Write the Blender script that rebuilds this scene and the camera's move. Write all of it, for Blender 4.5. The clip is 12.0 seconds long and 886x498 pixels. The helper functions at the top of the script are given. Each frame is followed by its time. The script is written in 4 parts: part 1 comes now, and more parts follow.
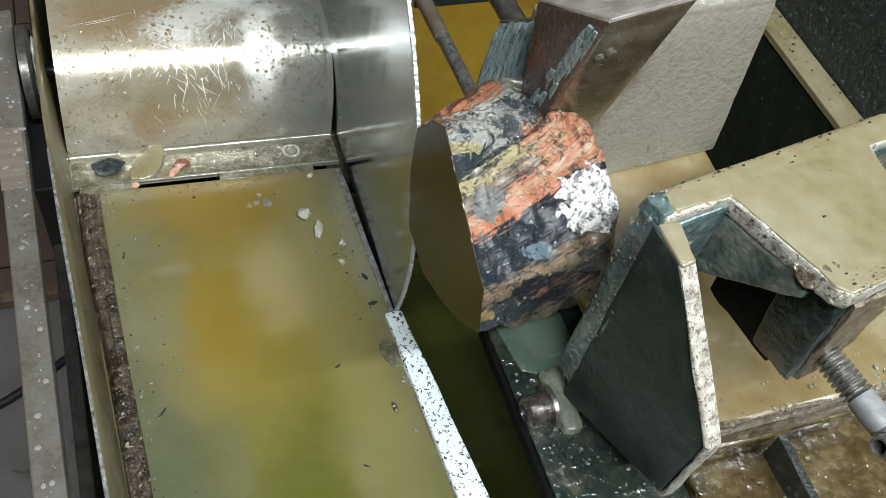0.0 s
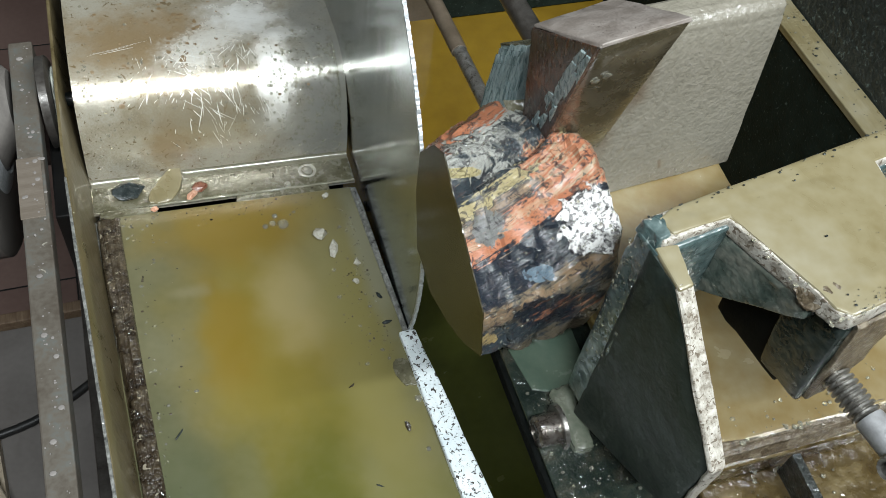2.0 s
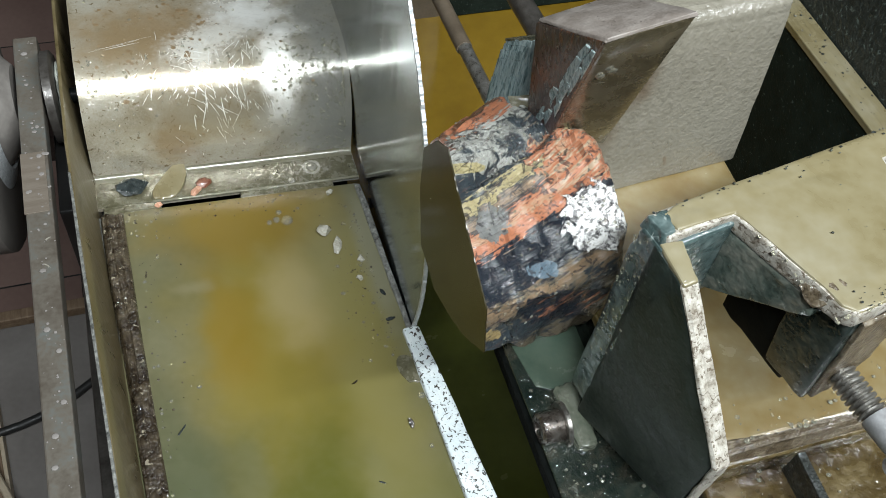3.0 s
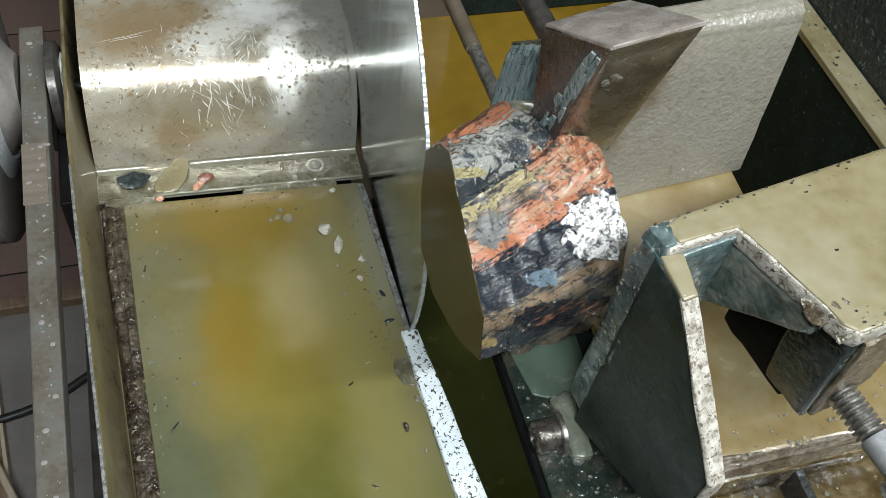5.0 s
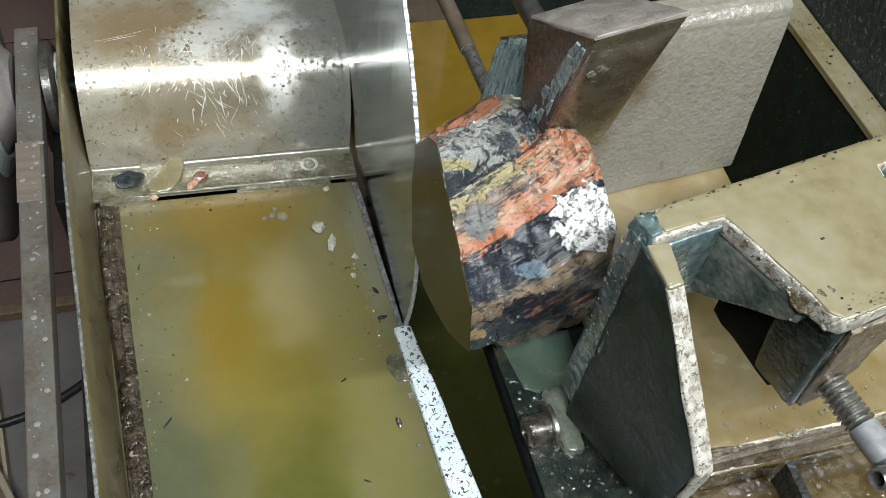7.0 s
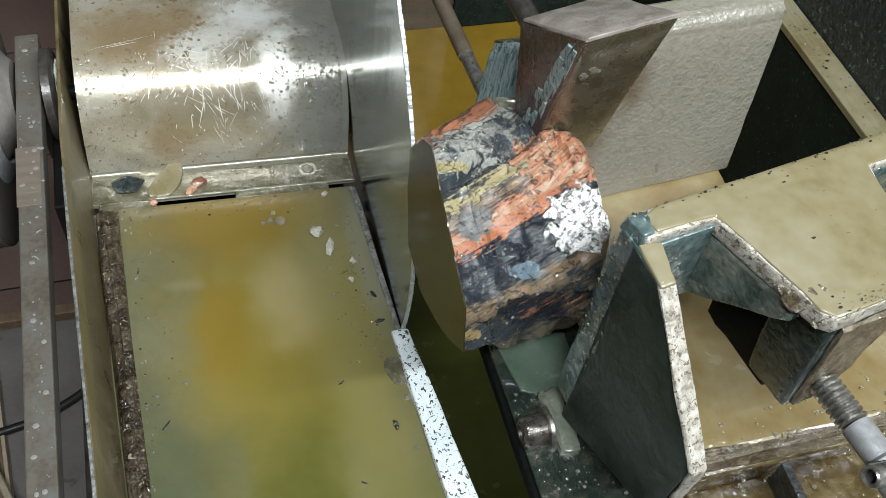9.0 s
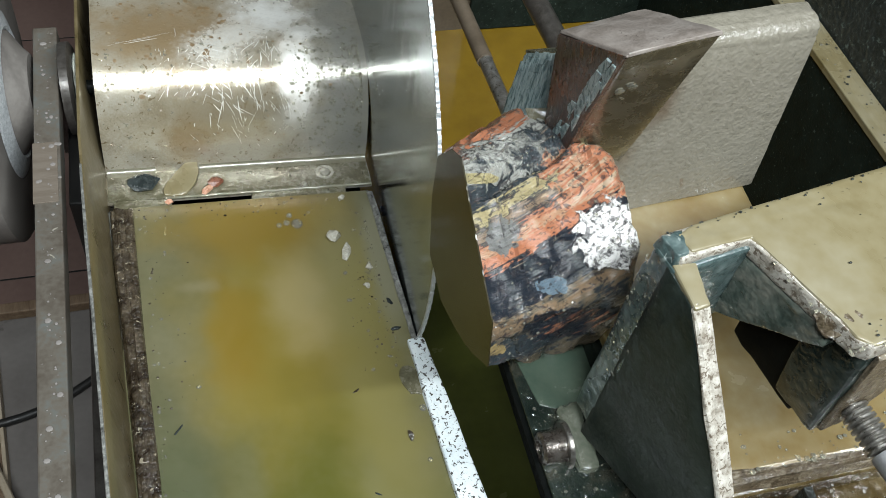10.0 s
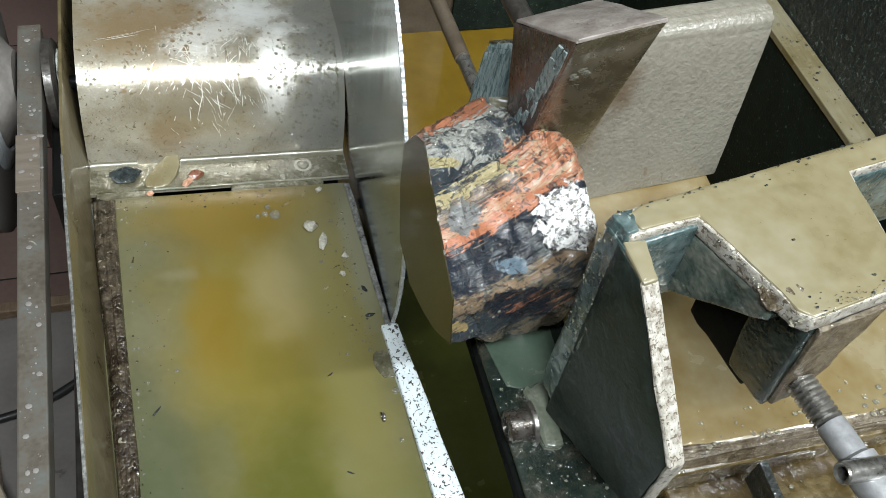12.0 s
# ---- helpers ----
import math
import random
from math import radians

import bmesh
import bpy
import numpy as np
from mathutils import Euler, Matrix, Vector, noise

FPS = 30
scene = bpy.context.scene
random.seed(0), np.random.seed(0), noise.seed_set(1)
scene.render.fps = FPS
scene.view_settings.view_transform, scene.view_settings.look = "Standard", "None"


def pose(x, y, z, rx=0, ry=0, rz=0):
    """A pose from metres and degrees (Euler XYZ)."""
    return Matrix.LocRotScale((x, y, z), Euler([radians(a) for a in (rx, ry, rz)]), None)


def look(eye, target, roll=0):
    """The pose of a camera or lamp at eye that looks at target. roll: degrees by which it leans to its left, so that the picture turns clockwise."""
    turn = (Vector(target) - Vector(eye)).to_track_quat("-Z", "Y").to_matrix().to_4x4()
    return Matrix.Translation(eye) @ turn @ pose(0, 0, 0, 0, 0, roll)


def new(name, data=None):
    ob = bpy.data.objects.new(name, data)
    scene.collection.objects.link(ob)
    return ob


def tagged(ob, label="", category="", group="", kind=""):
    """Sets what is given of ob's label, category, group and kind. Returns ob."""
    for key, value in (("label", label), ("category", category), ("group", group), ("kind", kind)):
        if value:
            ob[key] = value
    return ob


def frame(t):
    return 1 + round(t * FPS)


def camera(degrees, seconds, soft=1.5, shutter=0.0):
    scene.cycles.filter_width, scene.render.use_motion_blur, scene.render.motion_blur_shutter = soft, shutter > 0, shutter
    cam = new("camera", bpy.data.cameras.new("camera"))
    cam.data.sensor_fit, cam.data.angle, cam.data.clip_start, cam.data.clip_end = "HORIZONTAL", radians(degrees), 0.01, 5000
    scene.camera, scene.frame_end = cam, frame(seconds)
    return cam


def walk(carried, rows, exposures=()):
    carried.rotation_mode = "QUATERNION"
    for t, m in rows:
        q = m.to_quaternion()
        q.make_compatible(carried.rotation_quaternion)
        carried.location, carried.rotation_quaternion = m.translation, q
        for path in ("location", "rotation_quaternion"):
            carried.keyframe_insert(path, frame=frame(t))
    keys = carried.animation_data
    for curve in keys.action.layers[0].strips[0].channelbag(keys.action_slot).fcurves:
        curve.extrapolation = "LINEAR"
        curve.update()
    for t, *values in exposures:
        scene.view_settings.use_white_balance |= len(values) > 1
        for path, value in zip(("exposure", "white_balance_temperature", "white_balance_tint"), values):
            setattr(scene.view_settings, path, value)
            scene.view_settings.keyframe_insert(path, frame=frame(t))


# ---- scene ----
cam = camera(51.2, 12.0, soft=0.75)
PATH = [
    (0, (-0.167, -0.492, 0.578), (0.433, 0.58, -1.0), 13.9),
    (0.5, (-0.16, -0.495, 0.581), (0.436, 0.58, -0.997), 13.6),
    (1, (-0.159, -0.497, 0.59), (0.377, 0.598, -0.995), 11.2),
    (1.5, (-0.152, -0.497, 0.593), (0.376, 0.602, -0.992), 10.4),
    (2, (-0.143, -0.491, 0.592), (0.366, 0.611, -0.997), 9.4),
    (2.5, (-0.145, -0.491, 0.59), (0.357, 0.613, -1.001), 9.3),
    (3, (-0.142, -0.492, 0.589), (0.356, 0.613, -1.001), 9.2),
    (5, (-0.134, -0.487, 0.587), (0.344, 0.62, -1.009), 10.2),
    (5.5, (-0.13, -0.491, 0.585), (0.347, 0.618, -1.01), 10.1),
    (6, (-0.128, -0.497, 0.588), (0.349, 0.618, -1.002), 9.9),
    (6.5, (-0.128, -0.498, 0.589), (0.347, 0.623, -0.998), 9.7),
    (7, (-0.128, -0.498, 0.584), (0.345, 0.627, -1.0), 9.5),
    (9, (-0.125, -0.505, 0.585), (0.344, 0.638, -0.988), 8.9),
    (9.5, (-0.13, -0.495, 0.584), (0.34, 0.647, -0.989), 9.0),
    (10, (-0.138, -0.49, 0.581), (0.338, 0.648, -0.993), 10.9),
    (10.5, (-0.14, -0.497, 0.585), (0.34, 0.642, -0.987), 11.1),
    (11, (-0.137, -0.501, 0.59), (0.347, 0.642, -0.978), 11.1),
    (11.5, (-0.127, -0.51, 0.591), (0.355, 0.636, -0.975), 10.9),
    (12, (-0.126, -0.518, 0.59), (0.356, 0.633, -0.973), 10.7),
]
walk(cam, [(t, look(eye, target, roll)) for t, eye, target, roll in PATH],
     exposures=[(0, 0.05), (1, -0.03), (3, -0.05), (7, -0.05), (10.5, -0.05), (11.5, -0.03), (12, 0.03)])

# ---- world, lamps ----
world = bpy.data.worlds.new("workshop_air")
scene.world = world
world.use_nodes = True
world.node_tree.nodes["Background"].inputs["Color"].default_value = (0.75, 0.85, 1.0, 1)
world.node_tree.nodes["Background"].inputs["Strength"].default_value = 0.03


def lamp(name, place, target, size_x, size_y, watts, colour, roll=0):
    data = bpy.data.lights.new(name, "AREA")
    data.shape, data.size, data.size_y, data.energy, data.color = "RECTANGLE", size_x, size_y, watts, colour
    ob = new(name, data)
    ob.matrix_world = look(place, target, roll)
    return ob


lamp("ceiling_tube_light", (0.32, -0.95, 1.5), (0.32, 2.0, 0.1), 1.9, 0.09, 102, (0.925, 1.0, 1.03))


# ---- materials ----
def surface(name, colours, size=0.02, fine=0.0025, rough=(0.35, 0.6), metal=0.0, bump=0.4, depth=0.0006, coat=0.0,
            stretch=(1, 1, 1), spots=None, spot_size=0.006, spot_amount=0.35, wet=0.0, ripple=0.0042):
    """A worn surface: a ramp of colours over two sizes of noise, spots of another colour, relief, and a wet coat."""
    m = bpy.data.materials.new(name)
    m.use_nodes = True
    t = m.node_tree
    n, l = t.nodes, t.links
    shader = n["Principled BSDF"]
    coords = n.new("ShaderNodeTexCoord")
    mapping = n.new("ShaderNodeMapping")
    mapping.inputs["Scale"].default_value = stretch
    l.new(coords.outputs["Object"], mapping.inputs["Vector"])

    def cloud(scale, detail, distortion=0.0):
        k = n.new("ShaderNodeTexNoise")
        k.inputs["Scale"].default_value, k.inputs["Detail"].default_value = scale, detail
        k.inputs["Distortion"].default_value = distortion
        l.new(mapping.outputs["Vector"], k.inputs["Vector"])
        return k.outputs["Fac"]

    def mixed(a, b, fac):
        k = n.new("ShaderNodeMix")
        k.inputs["Factor"].default_value = fac
        l.new(a, k.inputs["A"]), l.new(b, k.inputs["B"])
        return k.outputs["Result"]

    big, small = cloud(1 / size, 5, 0.6), cloud(1 / fine, 3)
    both = mixed(big, small, 0.3)
    ramp = n.new("ShaderNodeValToRGB")
    while len(ramp.color_ramp.elements) < len(colours):
        ramp.color_ramp.elements.new(0.5)
    for i, c in enumerate(colours):
        e = ramp.color_ramp.elements[i]
        e.position = 0.34 + 0.32 * i / max(1, len(colours) - 1)
        e.color = (*c, 1)
    l.new(both, ramp.inputs["Fac"])
    colour = ramp.outputs["Color"]
    if spots:
        speck = cloud(1 / spot_size, 4, 0.8)
        step = n.new("ShaderNodeMapRange")
        step.inputs["From Min"].default_value = 0.78 - 0.5 * spot_amount
        step.inputs["From Max"].default_value = 0.82 - 0.5 * spot_amount
        l.new(speck, step.inputs["Value"])
        k = n.new("ShaderNodeMix")
        k.data_type = "RGBA"
        l.new(step.outputs["Result"], k.inputs["Factor"])
        l.new(colour, k.inputs[6])
        k.inputs[7].default_value = (*spots, 1)
        colour = k.outputs[2]
    l.new(colour, shader.inputs["Base Color"])
    r = n.new("ShaderNodeMapRange")
    r.inputs["From Min"].default_value, r.inputs["From Max"].default_value = 0.35, 0.65
    r.inputs["To Min"].default_value, r.inputs["To Max"].default_value = rough
    l.new(both, r.inputs["Value"])
    l.new(r.outputs["Result"], shader.inputs["Roughness"])
    shader.inputs["Metallic"].default_value = metal
    b = n.new("ShaderNodeBump")
    b.inputs["Strength"].default_value, b.inputs["Distance"].default_value = bump, depth
    l.new(mixed(big, small, 0.5), b.inputs["Height"])
    l.new(b.outputs["Normal"], shader.inputs["Normal"])
    if coat:
        shader.inputs["Coat Weight"].default_value, shader.inputs["Coat Roughness"].default_value = coat, 0.06
        w = n.new("ShaderNodeBump")
        w.inputs["Strength"].default_value, w.inputs["Distance"].default_value = min(1, wet), 0.0032
        l.new(cloud(1 / ripple, 1.5, 0.3), w.inputs["Height"])
        l.new(w.outputs["Normal"], shader.inputs["Coat Normal"])
    return m


def blotch(m, centre, size, colour, strength, wobble=1.0, uv=False, rough=None, metal=None, upright=False):
    """Stains a material with one soft patch of uneven outline."""
    t = m.node_tree
    n, l = t.nodes, t.links
    shader = n["Principled BSDF"]
    coords = next(k for k in n if k.type == "TEX_COORD").outputs["UV" if uv else "Object"]
    if upright:
        apart, flat = n.new("ShaderNodeSeparateXYZ"), n.new("ShaderNodeCombineXYZ")
        l.new(coords, apart.inputs["Vector"])
        l.new(apart.outputs["X"], flat.inputs["X"]), l.new(apart.outputs["Z"], flat.inputs["Y"])
        coords = flat.outputs["Vector"]
    shift = n.new("ShaderNodeMapping")
    shift.inputs["Scale"].default_value = (1 / size[0], 1 / size[1], 0)
    shift.inputs["Location"].default_value = (-centre[0] / size[0], -centre[1] / size[1], 0)
    l.new(coords, shift.inputs["Vector"])
    k = n.new("ShaderNodeTexNoise")
    k.inputs["Scale"].default_value, k.inputs["Detail"].default_value = 14 * wobble, 4
    l.new(coords, k.inputs["Vector"])
    far = n.new("ShaderNodeVectorMath")
    far.operation = "LENGTH"
    l.new(shift.outputs["Vector"], far.inputs[0])
    add = n.new("ShaderNodeMath")
    add.operation = "MULTIPLY_ADD"
    l.new(k.outputs["Fac"], add.inputs[0])
    add.inputs[1].default_value = 1.3
    l.new(far.outputs["Value"], add.inputs[2])
    fade = n.new("ShaderNodeMapRange")
    fade.interpolation_type = "SMOOTHSTEP"
    fade.inputs["From Min"].default_value, fade.inputs["From Max"].default_value = 2.05, 0.85
    fade.inputs["To Max"].default_value = strength
    l.new(add.outputs["Value"], fade.inputs["Value"])
    mix = n.new("ShaderNodeMix")
    mix.data_type = "RGBA"
    l.new(fade.outputs["Result"], mix.inputs["Factor"])
    l.new(shader.inputs["Base Color"].links[0].from_socket, mix.inputs[6])
    mix.inputs[7].default_value = (*colour, 1)
    l.new(mix.outputs[2], shader.inputs["Base Color"])
    if rough is not None:
        mix = n.new("ShaderNodeMix")
        l.new(fade.outputs["Result"], mix.inputs["Factor"])
        l.new(shader.inputs["Roughness"].links[0].from_socket, mix.inputs["A"])
        mix.inputs["B"].default_value = rough
        l.new(mix.outputs["Result"], shader.inputs["Roughness"])
    if metal is not None:
        dull = n.new("ShaderNodeMapRange")
        dull.inputs["To Min"].default_value, dull.inputs["To Max"].default_value = shader.inputs["Metallic"].default_value, metal
        l.new(fade.outputs["Result"], dull.inputs["Value"])
        l.new(dull.outputs["Result"], shader.inputs["Metallic"])


def slurry_film():
    """The film on the tray: amber where it is thick, olive and grey-green where it thins out, darkened to the front for
    light falloff.
    """
    m = surface("tray_slurry", [(0.086, 0.082, 0.042), (0.116, 0.108, 0.058)], 0.05, 0.006, (0.3, 0.45), bump=0.08, depth=0.0004, coat=0.12, wet=0.03, ripple=0.02)
    blotch(m, (-0.095, -0.15), (0.066, 0.140), (0.168, 0.126, 0.021), 0.92)
    blotch(m, (-0.100, -0.025), (0.082, 0.040), (0.160, 0.106, 0.018), 0.9, 1.6)
    blotch(m, (-0.125, -0.125), (0.022, 0.050), (0.160, 0.106, 0.013), 0.85, 2.5)
    # olive towards the front, painted darker too for the weaker light there
    blotch(m, (-0.090, -0.29), (0.062, 0.110), (0.070, 0.070, 0.009), 0.95, 0.8)
    blotch(m, (-0.170, -0.27), (0.040, 0.100), (0.062, 0.070, 0.034), 0.9, 1.2)
    blotch(m, (-0.076, -0.105), (0.030, 0.046), (0.235, 0.193, 0.090), 0.75, 1.8)
    blotch(m, (-0.032, -0.085), (0.034, 0.070), (0.175, 0.155, 0.072), 0.8, 1.6)
    blotch(m, (-0.030, -0.20), (0.032, 0.150), (0.160, 0.138, 0.044), 0.75, 1.2)
    blotch(m, (-0.010, -0.34), (0.050, 0.090), (0.088, 0.084, 0.018), 0.85, 1.0)
    blotch(m, (-0.008, -0.080), (0.011, 0.085), (0.185, 0.180, 0.125), 0.75, 3.0)
    blotch(m, (-0.145, -0.082), (0.014, 0.007), (0.170, 0.150, 0.085), 0.5, 5.0)
    blotch(m, (-0.130, -0.240), (0.012, 0.030), (0.095, 0.095, 0.045), 0.5, 4.0)
    blotch(m, (-0.050, -0.270), (0.010, 0.040), (0.125, 0.118, 0.050), 0.45, 4.0)
    return m


def cover_steel():
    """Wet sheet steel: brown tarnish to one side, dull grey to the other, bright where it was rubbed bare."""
    m = surface("scratched_wet_steel", [(0.33, 0.285, 0.20), (0.43, 0.385, 0.29), (0.50, 0.465, 0.375), (0.43, 0.39, 0.305)], 0.03, 0.0015, (0.12, 0.26), metal=0.55, bump=0.7, depth=0.0004, coat=0.7, wet=0.55, ripple=0.0035,
                spots=(0.20, 0.15, 0.085), spot_size=0.0045, spot_amount=0.30)
    blotch(m, (-0.015, 0.10), (0.032, 0.16), (0.30, 0.305, 0.285), 0.75, 3.0, True)
    blotch(m, (-0.030, 0.06), (0.040, 0.028), (0.30, 0.30, 0.28), 0.7, 4.0, True)
    blotch(m, (-0.150, 0.155), (0.075, 0.040), (0.36, 0.255, 0.135), 0.9, 5.0, True)
    blotch(m, (-0.125, 0.085), (0.060, 0.030), (0.34, 0.27, 0.16), 0.6, 9.0, True)
    blotch(m, (-0.145, 0.060), (0.018, 0.022), (0.30, 0.21, 0.11), 0.7, 12.0, True)
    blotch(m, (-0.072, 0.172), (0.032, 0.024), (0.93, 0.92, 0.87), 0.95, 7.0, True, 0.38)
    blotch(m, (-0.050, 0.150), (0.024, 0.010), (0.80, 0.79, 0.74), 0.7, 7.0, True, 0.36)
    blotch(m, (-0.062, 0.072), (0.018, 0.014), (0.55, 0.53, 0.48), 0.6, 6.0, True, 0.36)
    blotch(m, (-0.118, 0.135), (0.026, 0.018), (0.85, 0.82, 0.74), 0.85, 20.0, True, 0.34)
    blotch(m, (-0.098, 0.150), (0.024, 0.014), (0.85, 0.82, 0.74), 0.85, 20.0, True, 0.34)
    # rubbed smear, whitened and made matte to hold the lamp highlight's glow
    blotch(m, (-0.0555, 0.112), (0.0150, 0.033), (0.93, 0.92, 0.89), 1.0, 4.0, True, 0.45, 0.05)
    return m


def banded_rock():
    """Fanned beds of orange, silver, cream and black, streaked along the bedding, wet and glossy; lamp glints are
    coloured in as silver and white.
    """
    m = bpy.data.materials.new("banded_rock")
    m.use_nodes = True
    t = m.node_tree
    n, l = t.nodes, t.links
    shader = n["Principled BSDF"]
    coords = n.new("ShaderNodeTexCoord")

    def dot(v):
        k = n.new("ShaderNodeVectorMath")
        k.operation = "DOT_PRODUCT"
        l.new(coords.outputs["Object"], k.inputs[0])
        k.inputs[1].default_value = v
        return k.outputs["Value"]

    def cloud(scale, detail, vector=None, distortion=0.0):
        k = n.new("ShaderNodeTexNoise")
        k.inputs["Scale"].default_value, k.inputs["Detail"].default_value, k.inputs["Distortion"].default_value = scale, detail, distortion
        l.new(vector or coords.outputs["Object"], k.inputs["Vector"])
        return k.outputs["Fac"]

    def maths(op, a, b, c=None):
        k = n.new("ShaderNodeMath")
        k.operation = op
        for i, v in enumerate((a, b) if c is None else (a, b, c)):
            if isinstance(v, (int, float)):
                k.inputs[i].default_value = v
            else:
                l.new(v, k.inputs[i])
        return k.outputs["Value"]

    def blend(fac, a, b):
        k = n.new("ShaderNodeMix")
        k.data_type = "RGBA"
        l.new(fac, k.inputs["Factor"])
        for i, v in ((6, a), (7, b)):
            if isinstance(v, tuple):
                k.inputs[i].default_value = (*v, 1)
            else:
                l.new(v, k.inputs[i])
        return k.outputs[2]

    def ranged(v, lo, hi, top=1.0):
        k = n.new("ShaderNodeMapRange")
        k.inputs["From Min"].default_value, k.inputs["From Max"].default_value, k.inputs["To Max"].default_value = lo, hi, top
        l.new(v, k.inputs["Value"])
        return k.outputs["Result"]

    def combined(x, y, z=0.0):
        k = n.new("ShaderNodeCombineXYZ")
        for i, v in enumerate((x, y, z)):
            if isinstance(v, float):
                k.inputs[i].default_value = v
            else:
                l.new(v, k.inputs[i])
        return k.outputs["Vector"]

    # across and down the broken face, about a third of a millimetre a unit; the beds fan out across it
    across = maths("SUBTRACT", dot((2840, -940, 540)), 388.7)
    down = maths("SUBTRACT", dot((-420, -2290, -1950)), 98.3)
    plain_bed = maths("MULTIPLY_ADD", across, maths("MULTIPLY_ADD", down, -0.0012, 0.62), down)
    streak = cloud(1.0, 4, combined(maths("MULTIPLY", plain_bed, 0.17), maths("MULTIPLY", across, 0.012), maths("MULTIPLY", dot((60, 60, -60)), 1.0)))
    bed = maths("ADD", plain_bed, maths("MULTIPLY", maths("SUBTRACT", cloud(26, 3, distortion=0.3), 0.5), 50))
    bed = maths("ADD", bed, maths("MULTIPLY", maths("SUBTRACT", streak, 0.5), 70))
    bed = maths("ADD", bed, maths("MULTIPLY", maths("SUBTRACT", cloud(160, 5, distortion=0.8), 0.5), 40))

    def patch(u, v, ru, rv, rag=1.1, scale=120):
        """One where a ragged patch of the face lies, nought outside."""
        far = n.new("ShaderNodeVectorMath")
        far.operation = "LENGTH"
        l.new(combined(maths("DIVIDE", maths("SUBTRACT", across, u), ru), maths("DIVIDE", maths("SUBTRACT", down, v), rv)), far.inputs[0])
        ragged = maths("MULTIPLY_ADD", maths("SUBTRACT", cloud(scale, 5, distortion=0.7), 0.5), 2 * rag, far.outputs["Value"])
        return ranged(ragged, 1.06, 0.94)

    orange, red, silver, dark, cream, coal, tan = (0.27, 0.105, 0.056), (0.15, 0.052, 0.030), (0.21, 0.21, 0.19), (0.022, 0.028, 0.032), (0.25, 0.21, 0.115), (0.010, 0.013, 0.018), (0.085, 0.070, 0.050)
    stops = [(-340, red), (-300, orange), (-238, orange), (-230, silver), (-180, silver), (-165, dark), (-112, dark), (-104, cream), (-82, cream), (-76, dark), (-60, (0.17, 0.12, 0.08)), (-46, dark), (-40, orange), (-22, (0.28, 0.18, 0.115)), (-16, orange), (8, orange), (14, coal), (98, coal), (106, tan), (120, (0.15, 0.10, 0.06)), (146, tan), (152, dark), (200, dark), (208, (0.085, 0.070, 0.048)), (300, (0.06, 0.053, 0.04))]
    ramp = n.new("ShaderNodeValToRGB")
    while len(ramp.color_ramp.elements) < len(stops):
        ramp.color_ramp.elements.new(0.5)
    for e, (p, c) in zip(ramp.color_ramp.elements, stops):
        e.position, e.color = (p + 350) / 700, (*c, 1)
    l.new(maths("DIVIDE", maths("ADD", bed, 350), 700), ramp.inputs["Fac"])
    colour = ramp.outputs["Color"]
    # silver and white patches carry the lamp's glints in their colour
    silver_glint, painted_glint, crumple = patch(-55, -135, 62, 42), patch(132, -12, 58, 62, 0.7), patch(25, -155, 58, 45)
    colour = blend(silver_glint, colour, blend(ranged(cloud(120, 5, distortion=0.6), 0.52, 0.62), silver, dark))
    colour = blend(crumple, colour, blend(ranged(cloud(70, 5, distortion=1.5), 0.50, 0.58), dark, (0.13, 0.13, 0.118)))
    colour = blend(patch(95, -120, 75, 55), colour, blend(ranged(streak, 0.46, 0.60), orange, (0.27, 0.20, 0.135)))
    colour = blend(patch(-92, -103, 30, 9, 0.5), colour, (0.24, 0.205, 0.105))
    colour = blend(patch(-50, -10, 28, 26), colour, (0.11, 0.11, 0.105))
    colour = blend(painted_glint, colour, blend(ranged(cloud(330, 4, distortion=0.5), 0.34, 0.52), (0.10, 0.095, 0.095), (0.66, 0.65, 0.63)))
    colour = blend(patch(30, 72, 24, 15), colour, (0.075, 0.105, 0.13))
    colour = blend(patch(70, 140, 88, 30, 0.4), colour, coal)
    colour = blend(maths("MULTIPLY", patch(85, 140, 80, 26, 0.4), ranged(streak, 0.56, 0.66)), colour, (0.19, 0.075, 0.04))
    colour = blend(patch(-58, 178, 13, 9, 1.2, 200), colour, (0.19, 0.14, 0.065))
    colour = blend(ranged(streak, 0.64, 0.74, 0.5), colour, (0.27, 0.20, 0.145))
    colour = blend(ranged(streak, 0.40, 0.30, 0.8), colour, (0.045, 0.03, 0.026))
    colour = blend(ranged(cloud(170, 5, distortion=1.4), 0.56, 0.62, 0.75), colour, (0.022, 0.020, 0.022))
    l.new(colour, shader.inputs["Base Color"])
    fine = cloud(330, 4, distortion=0.5)
    l.new(maths("MULTIPLY_ADD", fine, 0.3, 0.15), shader.inputs["Roughness"])
    rough_part = maths("MAXIMUM", maths("MAXIMUM", painted_glint, silver_glint), crumple)
    b = n.new("ShaderNodeBump")
    b.inputs["Strength"].default_value, b.inputs["Distance"].default_value = 1.0, 0.0011
    calm = maths("MULTIPLY_ADD", cloud(70, 3, distortion=0.8), 1.2, maths("MULTIPLY", streak, 0.55))
    l.new(maths("ADD", calm, maths("MULTIPLY", rough_part, maths("MULTIPLY", cloud(240, 3, distortion=1.0), 2.0))), b.inputs["Height"])
    l.new(b.outputs["Normal"], shader.inputs["Normal"])
    shader.inputs["Coat Roughness"].default_value = 0.06
    shader.inputs["Specular IOR Level"].default_value = 0.15
    l.new(maths("MULTIPLY_ADD", rough_part, 0.4, 0.6), shader.inputs["Coat Weight"])
    w = n.new("ShaderNodeBump")
